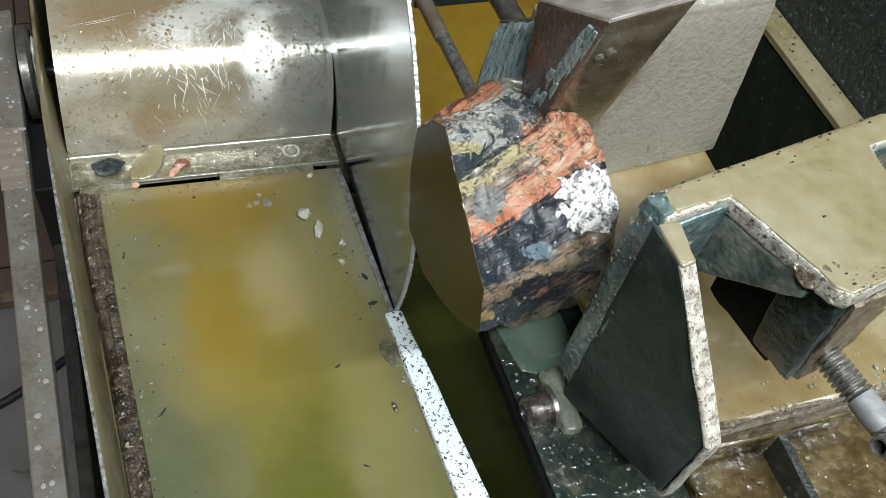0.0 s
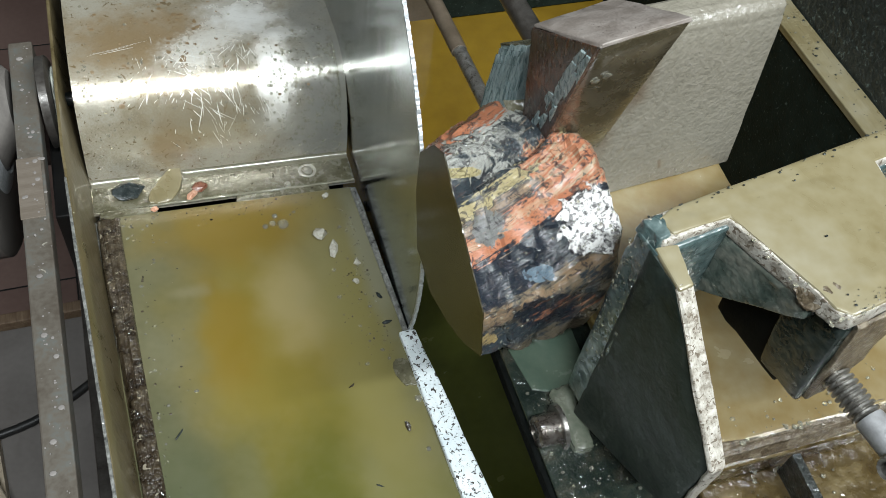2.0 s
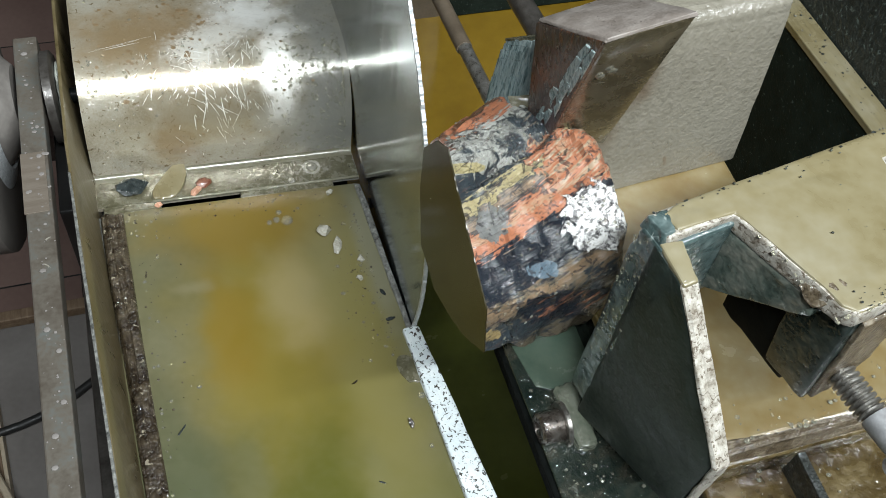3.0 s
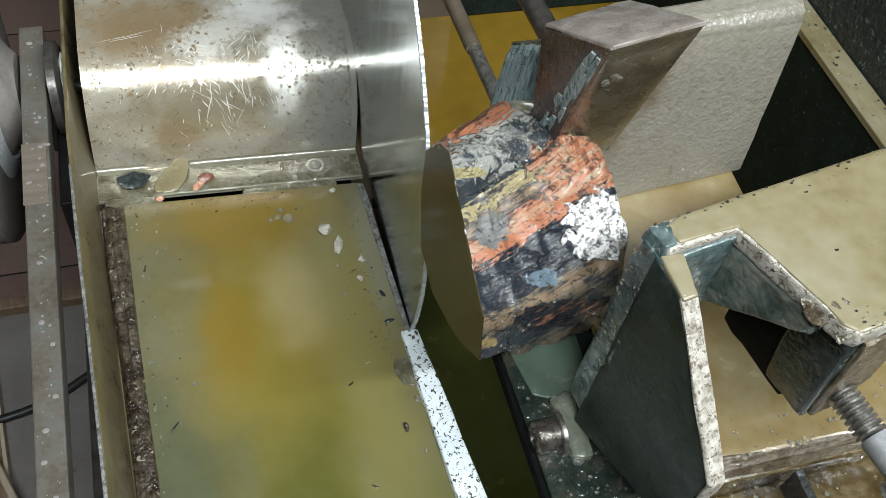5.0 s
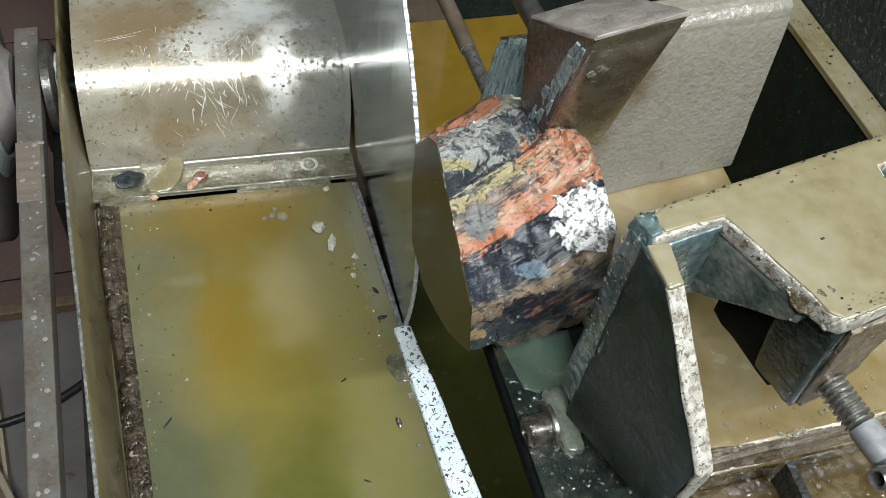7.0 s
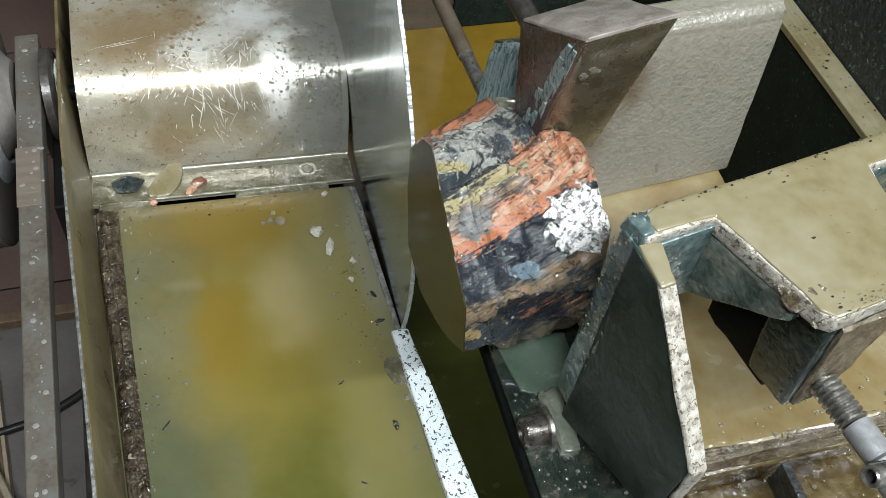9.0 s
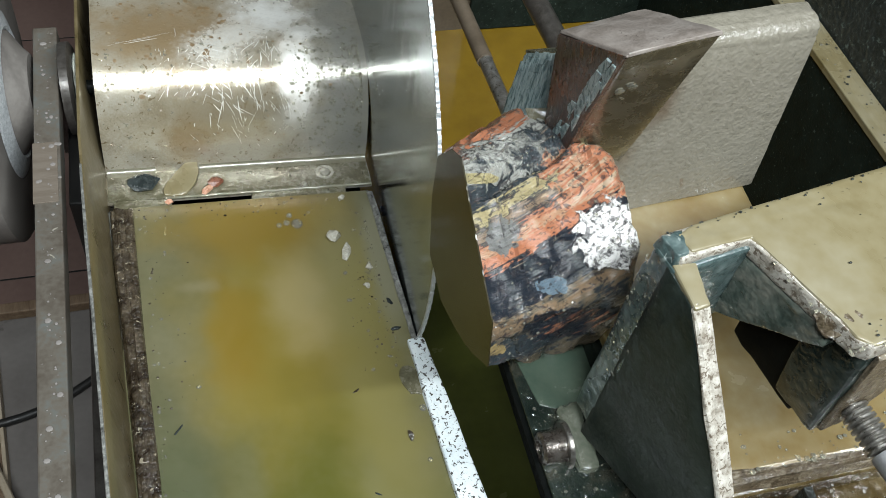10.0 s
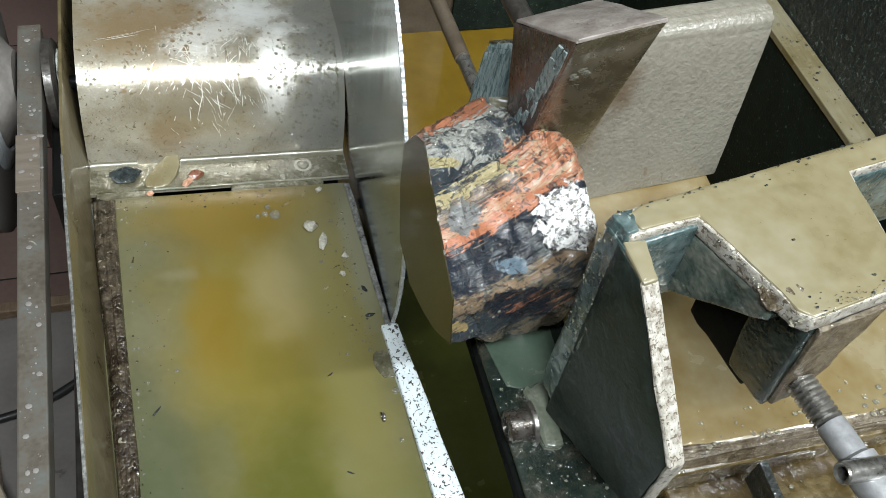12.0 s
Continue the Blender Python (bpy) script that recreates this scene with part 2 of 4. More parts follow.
    w.inputs["Strength"].default_value, w.inputs["Distance"].default_value = 1.0, 0.0017
    l.new(maths("ADD", maths("MULTIPLY_ADD", cloud(165, 2, distortion=0.8), 1.15, maths("MULTIPLY", streak, 0.8)), maths("MULTIPLY", rough_part, maths("MULTIPLY", cloud(260, 2, distortion=1.2), 1.8))), w.inputs["Height"])
    l.new(w.outputs["Normal"], shader.inputs["Coat Normal"])
    return m


def clear_drop():
    m = bpy.data.materials.new("clear_oil_drop")
    m.use_nodes = True
    s = m.node_tree.nodes["Principled BSDF"]
    s.inputs["Base Color"].default_value = (0.86, 0.84, 0.70, 1)
    s.inputs["Roughness"].default_value = 0.03
    s.inputs["Transmission Weight"].default_value = 0.88
    s.inputs["IOR"].default_value = 1.4
    return m


SLURRY = slurry_film()
ROCK = banded_rock()
DROP = clear_drop()
PALE = surface("pale_slurry", [(0.14, 0.112, 0.0528), (0.184, 0.156, 0.088), (0.22, 0.196, 0.13)], 0.07, 0.012, (0.22, 0.38), bump=0.15, coat=0.5, wet=0.06, ripple=0.012)
AMBER = surface("amber_slurry", [(0.145, 0.098, 0.038), (0.168, 0.122, 0.053), (0.190, 0.148, 0.075), (0.225, 0.187, 0.112)], 0.06, 0.012, (0.14, 0.3), bump=0.2, depth=0.001, coat=0.7, wet=0.45, ripple=0.008)
MUD = surface("shiny_mud", [(0.034, 0.021, 0.007), (0.066, 0.045, 0.016), (0.120, 0.088, 0.038)], 0.022, 0.006, (0.15, 0.35), bump=0.9, depth=0.0025, coat=1.0, wet=1.0, ripple=0.009)
CRUST = surface("brown_crusted_iron", [(0.040, 0.028, 0.016), (0.088, 0.066, 0.040), (0.165, 0.135, 0.092)], 0.006, 0.0015, (0.3, 0.55), bump=1.0, depth=0.002, coat=0.7, wet=1.0)
WORNBAND = surface("brushed_bar_band", [(0.145, 0.118, 0.092), (0.19, 0.16, 0.13)], 0.02, 0.002, (0.35, 0.5), metal=0.3, bump=0.3, stretch=(0.3, 3, 1))
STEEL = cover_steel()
BARE = surface("bare_scratched_steel", [(0.70, 0.68, 0.61), (0.85, 0.84, 0.79)], 0.01, 0.001, (0.3, 0.42), metal=0.5, bump=0.2)
STAIN = surface("brown_pitted_stain", [(0.12, 0.080, 0.040), (0.19, 0.135, 0.075)], 0.006, 0.001, (0.25, 0.45), bump=0.4)
FELT = surface("pale_felt_seal", [(0.36, 0.38, 0.33), (0.58, 0.60, 0.54)], 0.006, 0.0015, (0.7, 0.9), bump=1.0, depth=0.002)
FILM = surface("grey_ledge_film", [(0.052, 0.047, 0.025), (0.092, 0.085, 0.053), (0.145, 0.136, 0.098)], 0.010, 0.002, (0.15, 0.35), bump=0.7, depth=0.0008, coat=0.9, wet=0.35, spots=(0.035, 0.028, 0.015), spot_size=0.006, spot_amount=0.24)
BLADE = surface("polished_blade_steel", [(0.40, 0.435, 0.44), (0.48, 0.515, 0.52)], 0.04, 0.002, (0.10, 0.19), metal=1.0, bump=0.12, depth=0.0003, stretch=(1, 2.5, 0.4))
RIM = surface("bright_diamond_rim", [(0.34, 0.36, 0.37), (0.66, 0.68, 0.69)], 0.002, 0.0007, (0.35, 0.55), metal=0.5, bump=1.0, depth=0.0006)
SAWN = surface("sawn_stone_face", [(0.013, 0.0105, 0.004), (0.021, 0.017, 0.006), (0.024, 0.016, 0.008)], 0.03, 0.002, (0.16, 0.26), bump=0.03, depth=0.0002, coat=0.06, wet=0.02)
RUST = surface("rusty_crust", [(0.008, 0.005, 0.003), (0.019, 0.012, 0.006), (0.036, 0.025, 0.013), (0.075, 0.056, 0.033)], 0.010, 0.002, (0.2, 0.45), bump=1.0, depth=0.003, coat=0.9, wet=1.0, ripple=0.0045, spots=(0.26, 0.23, 0.17), spot_size=0.0035, spot_amount=0.28)
EDGE = surface("grey_worn_edge", [(0.05, 0.05, 0.046), (0.12, 0.12, 0.11), (0.27, 0.27, 0.25)], 0.005, 0.0015, (0.25, 0.45), bump=1.0, depth=0.0014, coat=0.6, wet=0.8)
WALLPAINT = surface("stained_wall_paint", [(0.060, 0.046, 0.020), (0.105, 0.082, 0.040), (0.15, 0.122, 0.070)], 0.03, 0.003, (0.25, 0.5), bump=0.35, coat=0.35, wet=0.15, stretch=(1, 1, 0.3))
WHITE = surface("chipped_white_paint", [(0.50, 0.56, 0.58), (0.68, 0.72, 0.72)], 0.02, 0.002, (0.3, 0.5), bump=0.4, spots=(0.04, 0.035, 0.03), spot_size=0.0028, spot_amount=0.41)
WORN = surface("pale_worn_edge", [(0.19, 0.165, 0.13), (0.34, 0.315, 0.27), (0.48, 0.455, 0.405)], 0.006, 0.0012, (0.3, 0.5), bump=0.8, depth=0.001, spots=(0.12, 0.095, 0.07), spot_size=0.0025, spot_amount=0.42, coat=0.2, wet=0.4)
BARSTEEL = surface("dull_bar_steel", [(0.085, 0.070, 0.055), (0.12, 0.105, 0.086), (0.115, 0.125, 0.118)], 0.04, 0.003, (0.35, 0.55), metal=0.3, bump=0.3, coat=0.2, wet=0.2, spots=(0.30, 0.28, 0.23), spot_size=0.007, spot_amount=0.12)
IRON = surface("grey_cast_iron", [(0.10, 0.09, 0.082), (0.17, 0.155, 0.14)], 0.03, 0.003, (0.4, 0.6), bump=0.3)
GREEN = surface("dark_green_casting", [(0.009, 0.014, 0.012), (0.017, 0.025, 0.021), (0.031, 0.041, 0.035)], 0.016, 0.004, (0.36, 0.55), bump=1.0, depth=0.0013, coat=0.10, wet=0.5, ripple=0.010, spots=(0.050, 0.060, 0.052), spot_size=0.005, spot_amount=0.19)
TEAL = surface("wet_teal_casting", [(0.022, 0.038, 0.038), (0.052, 0.078, 0.076), (0.125, 0.165, 0.16)], 0.016, 0.004, (0.2, 0.4), bump=0.7, depth=0.0020, coat=0.9, wet=0.8, ripple=0.009, spots=(0.20, 0.235, 0.225), spot_size=0.006, spot_amount=0.22)
RIBGREY = surface("slurry_smeared_rib", [(0.042, 0.060, 0.050), (0.095, 0.112, 0.094), (0.21, 0.21, 0.175)], 0.018, 0.004, (0.2, 0.4), bump=0.8, depth=0.0020, coat=0.8, wet=0.8, ripple=0.007, spots=(0.30, 0.30, 0.26), spot_size=0.008, spot_amount=0.24)
WETPLATE = surface("muddy_wet_plate", [(0.008, 0.013, 0.011), (0.017, 0.024, 0.019), (0.042, 0.040, 0.029)], 0.025, 0.006, (0.12, 0.3), bump=0.5, depth=0.0015, coat=1.0, wet=1.0, ripple=0.0055)
PUDDLE = surface("green_slurry_puddle", [(0.050, 0.078, 0.058), (0.080, 0.104, 0.076)], 0.03, 0.004, (0.15, 0.3), bump=0.2, coat=0.7, wet=0.15, ripple=0.012)
GREY = surface("slurry_grey_casting", [(0.152, 0.139, 0.110), (0.170, 0.156, 0.124), (0.186, 0.170, 0.138)], 0.007, 0.003, (0.26, 0.42), bump=0.8, depth=0.0020, coat=0.55, wet=0.75, ripple=0.0065, spots=(0.12, 0.088, 0.058), spot_size=0.03, spot_amount=0.15)
blotch(GREY, (0.010, 0.100), (0.012, 0.022), (0.085, 0.052, 0.028), 0.75, 4.0, upright=True)
blotch(GREY, (-0.012, 0.065), (0.014, 0.030), (0.115, 0.085, 0.055), 0.6, 4.0, upright=True)
blotch(GREY, (0.070, 0.040), (0.040, 0.030), (0.190, 0.176, 0.140), 0.6, 3.0, upright=True)
OIL = surface("amber_oil", [(0.15, 0.088, 0.009), (0.21, 0.13, 0.014)], 0.08, 0.02, (0.12, 0.22), bump=0.03, coat=0.4, wet=0.02)
# its pale spots colour in the wet glints on the bumps
TANK = surface("dark_tank_paint", [(0.005, 0.0075, 0.006), (0.012, 0.016, 0.013)], 0.007, 0.002, (0.35, 0.6), bump=1.0, depth=0.003, coat=0.8, wet=1.0, ripple=0.006, spots=(0.06, 0.078, 0.068), spot_size=0.0045, spot_amount=0.34)
DARKSTEEL = surface("dark_oily_steel", [(0.035, 0.03, 0.026), (0.085, 0.078, 0.07)], 0.012, 0.002, (0.3, 0.5), metal=0.4, bump=0.4, coat=0.3, wet=0.3)
BROWN = surface("brown_stained_steel", [(0.06, 0.045, 0.03), (0.11, 0.085, 0.06)], 0.03, 0.003, (0.4, 0.6), bump=0.4, coat=0.2, wet=0.2)
SCREW = surface("worn_screw_steel", [(0.19, 0.175, 0.150), (0.30, 0.285, 0.26), (0.42, 0.41, 0.385)], 0.006, 0.0015, (0.25, 0.42), metal=0.85, bump=0.3, coat=0.4, wet=0.3, spots=(0.10, 0.075, 0.05), spot_size=0.004, spot_amount=0.20)
GREYMETAL = surface("grey_zinc_steel", [(0.28, 0.28, 0.28), (0.38, 0.38, 0.39)], 0.008, 0.001, (0.35, 0.5), metal=0.5, bump=0.2, spots=(0.20, 0.10, 0.06), spot_size=0.008, spot_amount=0.16)
BOLT = surface("rusty_wet_bolt", [(0.040, 0.030, 0.025), (0.10, 0.085, 0.072), (0.16, 0.145, 0.13)], 0.006, 0.001, (0.2, 0.4), metal=0.6, bump=0.5, coat=0.7, wet=0.5)
TABFILM = surface("pale_green_slurry_film", [(0.075, 0.090, 0.066), (0.12, 0.132, 0.10), (0.16, 0.165, 0.13)], 0.014, 0.003, (0.15, 0.3), bump=0.4, depth=0.0010, coat=0.9, wet=0.6, ripple=0.008)
BLOCKTOP = surface("sawn_grey_stone", [(0.115, 0.096, 0.080), (0.175, 0.150, 0.132), (0.225, 0.20, 0.178)], 0.012, 0.0012, (0.4, 0.6), bump=0.6, depth=0.0010, coat=0.2, wet=0.3, spots=(0.07, 0.058, 0.048), spot_size=0.003, spot_amount=0.22)
BLOCK = surface("wet_dark_stone", [(0.04, 0.032, 0.018), (0.065, 0.053, 0.032), (0.085, 0.072, 0.048)], 0.02, 0.002, (0.18, 0.35), bump=0.25, depth=0.0006, coat=0.6, wet=0.1)
BLOCKSIDE = surface("streaked_brown_stone", [(0.018, 0.014, 0.012), (0.080, 0.036, 0.020), (0.035, 0.028, 0.024), (0.060, 0.030, 0.018), (0.045, 0.048, 0.048)], 0.020, 0.003, (0.18, 0.38), bump=0.8, depth=0.0014, coat=0.6, wet=0.5, stretch=(1.8, 1.8, 0.3))
SLATE = surface("blue_grey_layered_stone", [(0.07, 0.119, 0.123), (0.224, 0.294, 0.294), (0.42, 0.49, 0.49)], 0.005, 0.0015, (0.2, 0.4), bump=1.0, depth=0.0016, coat=0.7, wet=0.8, stretch=(2.5, 2.5, 0.35))
FLOOR = surface("brown_floor", [(0.16, 0.098, 0.083), (0.22, 0.145, 0.122)], 0.2, 0.01, (0.5, 0.7), bump=0.2)
BOARD = surface("grey_floor_board", [(0.145, 0.130, 0.120), (0.20, 0.183, 0.17)], 0.08, 0.008, (0.6, 0.8), bump=0.3, spots=(0.10, 0.09, 0.08), spot_size=0.04, spot_amount=0.2)
WOOD = surface("old_wood", [(0.14, 0.085, 0.05), (0.28, 0.20, 0.13)], 0.03, 0.004, (0.5, 0.7), bump=0.3, stretch=(3, 0.4, 3))
STRAW = surface("pale_wood_stick", [(0.42, 0.34, 0.24), (0.52, 0.44, 0.33)], 0.02, 0.004, (0.5, 0.7), bump=0.2)
RUBBER = surface("black_rubber", [(0.010, 0.010, 0.010), (0.020, 0.019, 0.018)], 0.02, 0.003, (0.4, 0.6), bump=0.2)
QUARTZ = surface("white_quartz_chip", [(0.30, 0.285, 0.235), (0.46, 0.44, 0.38)], 0.003, 0.001, (0.12, 0.3), bump=0.8, coat=0.8, wet=0.6, ripple=0.002)
PINK = surface("pink_orange_chip", [(0.42, 0.20, 0.12), (0.60, 0.36, 0.26)], 0.004, 0.001, (0.2, 0.4), bump=0.6, coat=0.5, wet=0.4)
REDCHIP = surface("dark_red_chip", [(0.10, 0.03, 0.018), (0.22, 0.09, 0.05)], 0.003, 0.001, (0.2, 0.4), bump=0.8, coat=0.6, wet=0.5)
COAL = surface("glossy_black_chip", [(0.012, 0.016, 0.016), (0.035, 0.042, 0.042)], 0.006, 0.001, (0.1, 0.3), bump=0.4, coat=0.7, wet=0.3)
# the tank's oil again, darker and greener for the shade in the slot
OLIVE = surface("shaded_olive_oil", [(0.050, 0.058, 0.011), (0.072, 0.078, 0.016)], 0.05, 0.01, (0.15, 0.3), bump=0.05, coat=0.3, wet=0.02)
WETLINE = surface("glossy_oil_line", [(0.14, 0.13, 0.09), (0.20, 0.19, 0.14)], 0.02, 0.004, (0.06, 0.12), metal=0.2, bump=0.05, coat=1.0, wet=0.05)
# sparse pale spots here are sparkles put into the colour as well
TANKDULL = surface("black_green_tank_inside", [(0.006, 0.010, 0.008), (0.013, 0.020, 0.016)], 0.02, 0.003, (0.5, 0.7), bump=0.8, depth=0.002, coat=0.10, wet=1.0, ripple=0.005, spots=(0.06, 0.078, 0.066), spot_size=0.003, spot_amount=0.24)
# near-black for dark metal, and for shade filled into slot, seam and jaw cavity
PITCH = surface("pitch_black_metal_and_shade", [(0.002, 0.0025, 0.0022), (0.005, 0.006, 0.0055)], 0.01, 0.002, (0.5, 0.7), bump=0.5, coat=0.05, wet=0.5)
# the casting green, darkened for the shade under the jaw's tongue
NUT = surface("shaded_green_iron", [(0.006, 0.011, 0.010), (0.013, 0.022, 0.020), (0.032, 0.046, 0.042)], 0.014, 0.003, (0.2, 0.4), bump=0.6, depth=0.0012, coat=0.45, wet=0.5, ripple=0.006)
for damp in (GREEN, SAWN):
    damp.node_tree.nodes["Principled BSDF"].inputs["Specular IOR Level"].default_value = 0.3
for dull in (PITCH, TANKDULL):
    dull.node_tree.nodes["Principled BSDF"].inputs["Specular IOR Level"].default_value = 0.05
ROOM = surface("dim_grey_plaster", [(0.05, 0.05, 0.048), (0.08, 0.08, 0.076)], 0.5, 0.02, (0.7, 0.9), bump=0.2)


# ---- mesh helpers ----
def part(name, bm, material, parent=None, label="", smooth=False):
    me = bpy.data.meshes.new(name)
    bmesh.ops.recalc_face_normals(bm, faces=bm.faces)
    bm.to_mesh(me)
    bm.free()
    me.materials.append(material)
    if smooth:
        me.polygons.foreach_set("use_smooth", [True] * len(me.polygons))
        if hasattr(me, "set_sharp_from_angle"):
            me.set_sharp_from_angle(angle=radians(38))
    ob = new(name, me)
    if parent is not None:
        ob.parent = parent
    if label:
        tagged(ob, label)
    return ob


def thing(name, m=None, label="", category="", group="", kind=""):
    ob = new(name)
    ob.empty_display_size = 0.02
    if m is not None:
        ob.matrix_world = m
    return tagged(ob, label, category, group, kind)


def bevelled(bm, width, segments=2):
    if width:
        bmesh.ops.bevel(bm, geom=[e for e in bm.edges if e.is_manifold and e.calc_face_angle(0) > 0.5], offset=width, segments=segments, affect="EDGES", profile=0.5)
    return bm


def box(x0, x1, y0, y1, z0, z1, bevel=0.0015):
    bm = bmesh.new()
    bmesh.ops.create_cube(bm, size=1, matrix=Matrix.Translation(((x0 + x1) / 2, (y0 + y1) / 2, (z0 + z1) / 2)) @ Matrix.Diagonal((x1 - x0, y1 - y0, z1 - z0, 1)))
    return bevelled(bm, bevel)


def hull(points, bevel=0.0015):
    bm = bmesh.new()
    for p in points:
        bm.verts.new(p)
    r = bmesh.ops.convex_hull(bm, input=bm.verts)
    bmesh.ops.delete(bm, geom=[v for v in bm.verts if not v.link_faces], context="VERTS")
    bmesh.ops.dissolve_limit(bm, angle_limit=radians(2), verts=bm.verts, edges=bm.edges)
    return bevelled(bm, bevel)


def prism(outline, axis, a, b, bevel=0.0015, segments=2):
    """An outline (of the two other axes, in order) drawn out along an axis from a to b."""
    bm = bmesh.new()

    def at(p, h):
        return {"x": (h, *p), "y": (p[0], h, p[1]), "z": (*p, h)}[axis]

    low, high = [bm.verts.new(at(p, a)) for p in outline], [bm.verts.new(at(p, b)) for p in outline]
    bm.faces.new(low), bm.faces.new(high)
    for i in range(len(outline)):
        j = (i + 1) % len(outline)
        bm.faces.new((low[i], low[j], high[j], high[i]))
    bmesh.ops.recalc_face_normals(bm, faces=bm.faces)
    return bevelled(bm, bevel, segments)


def lathe(profile, steps, m, capped=True):
    """A profile of (radius, height) turned round the z axis and set at m."""
    bm = bmesh.new()
    rings = []
    for r, h in profile:
        rings.append([bm.verts.new(m @ Vector((r * math.cos(2 * math.pi * i / steps), r * math.sin(2 * math.pi * i / steps), h))) for i in range(steps)])
    for a, b in zip(rings, rings[1:]):
        for i in range(steps):
            j = (i + 1) % steps
            bm.faces.new((a[i], a[j], b[j], b[i]))
    for ring in (rings[0], rings[-1]) if capped else ():
        if (ring[0].co - ring[1].co).length > 1e-5:
            bm.faces.new(ring)
    return bm


def tube(points, radius, sides=10):
    bm = bmesh.new()
    pts = [Vector(p) for p in points]
    rings = []
    for i, p in enumerate(pts):
        d = (pts[min(i + 1, len(pts) - 1)] - pts[max(i - 1, 0)]).normalized()
        u = d.orthogonal().normalized() if abs(d.z) > 0.9 else d.cross(Vector((0, 0, 1))).normalized()
        v = d.cross(u)
        rings.append([bm.verts.new(p + radius * (math.cos(2 * math.pi * k / sides) * u + math.sin(2 * math.pi * k / sides) * v)) for k in range(sides)])
    for a, b in zip(rings, rings[1:]):
        for k in range(sides):
            bm.faces.new((a[k], a[(k + 1) % sides], b[(k + 1) % sides], b[k]))
    bm.faces.new(rings[0]), bm.faces.new(rings[-1])
    return bm


def sheared(bm, k):
    """Leans a mesh sideways, k along x for each metre of height."""
    for v in bm.verts:
        v.co.x -= k * v.co.z
    return bm


def roughened(bm, cuts, amount, size, keep=lambda p: False):
    """Cuts the faces finer and pushes the surface in and out by noise."""
    bmesh.ops.triangulate(bm, faces=[f for f in bm.faces if len(f.verts) > 4])
    bmesh.ops.subdivide_edges(bm, edges=bm.edges, cuts=cuts, use_grid_fill=True)
    bm.normal_update()
    for v in bm.verts:
        if not keep(v.co):
            v.co += v.normal * amount * (noise.noise(v.co / size) + 0.5 * noise.noise(v.co / size * 2.7))
    return bm


ALONG_X = pose(0, 0, 0, 0, 90, 0)
ALONG_Y = pose(0, 0, 0, -90, 0, 0)

# ---- the setting ----
floor_ob = part("floor", box(-2.2, 2.2, -2.2, 2.4, -0.80, -0.752, 0), RUBBER)
tagged(floor_ob, "brown workshop floor tiles with dark joints", "floor", kind="structure")
for wall_name, b in (("wall_north", (-2.3, 2.3, 2.4, 2.5)), ("wall_south", (-2.3, 2.3, -2.3, -2.2)), ("wall_west", (-2.3, -2.2, -2.2, 2.4)), ("wall_east", (2.2, 2.3, -2.2, 2.4))):
    tagged(part(wall_name, box(*b, -0.75, 2.0, 0), ROOM), "plain grey workshop wall", "wall", kind="structure")
tagged(part("ceiling", box(-2.3, 2.3, -2.3, 2.5, 2.0, 2.1, 0), ROOM), "plain grey workshop ceiling", "ceiling", kind="structure")

# ---- oil tank of the saw ----
tank = thing("saw_tank", None, "dark green steel saw tank half filled with amber cutting oil", "machine tank")
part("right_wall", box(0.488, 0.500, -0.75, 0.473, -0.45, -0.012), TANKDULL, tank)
part("flange", roughened(box(0.486, 0.518, -0.75, 0.473, -0.0115, -0.004, 0.001), 5, 0.0012, 0.015), PALE, tank, "slurry-coated flange")
part("splash_wall", prism([(0.518, -0.012), (0.60, 0.30), (0.612, 0.30), (0.530, -0.012)], "y", -0.75, 0.485), TANK, tank, "dark textured splash wall")
part("back_wall", box(-0.23, 0.488, 0.473, 0.485, -0.45, 0.20), BROWN, tank, "brown stained back wall")
part("front_wall", box(-0.23, 0.488, -0.762, -0.75, -0.45, -0.05), TANK, tank)
part("left_wall", box(-0.236, -0.226, -0.75, 0.485, -0.45, -0.034), DARKSTEEL, tank)
part("bottom", box(-0.236, 0.500, -0.762, 0.485, -0.462, -0.45), TANK, tank)
for x, y in ((-0.21, -0.72), (0.47, -0.72), (-0.21, 0.45), (0.47, 0.45)):
    part("leg", box(x - 0.025, x + 0.025, y - 0.025, y + 0.025, -0.751, -0.462), TANK, tank)
# added sheet that turns the right part of the back wall black
part("dark_wall_sheet", box(0.235, 0.487, 0.4665, 0.4725, -0.238, 0.20), TANKDULL, tank, "dark sheet over the right of the back wall")
# added, unseen: only parts the lit oil colour from the shaded one
part("partition", box(-0.2255, 0.4875, 0.060, 0.064, -0.45, -0.215), TANK, tank)
oil = part("cutting_oil", box(-0.2255, 0.4875, 0.0645, 0.4725, -0.44, -0.24, 0), OIL)
tagged(oil, "still amber cutting oil behind the added partition", "oil", kind="stuff")
# the slot's shade is put into this oil's colour
slot_oil = part("shaded_oil", box(-0.2255, 0.4875, -0.7495, 0.0595, -0.44, -0.242, 0), OLIVE)
tagged(slot_oil, "oil below the blade, coloured dark olive for the shade", "oil", kind="stuff")

# ---- blade ----
blade = thing("diamond_blade", pose(-0.001, 0.0757, 0.0674), "polished steel saw blade with a notched bright rim", "saw blade")
part("disc", lathe([(0.0, -0.0008), (0.2328, -0.0008), (0.2328, 0.0008), (0.0, 0.0008)], 160, ALONG_X), BLADE, blade)


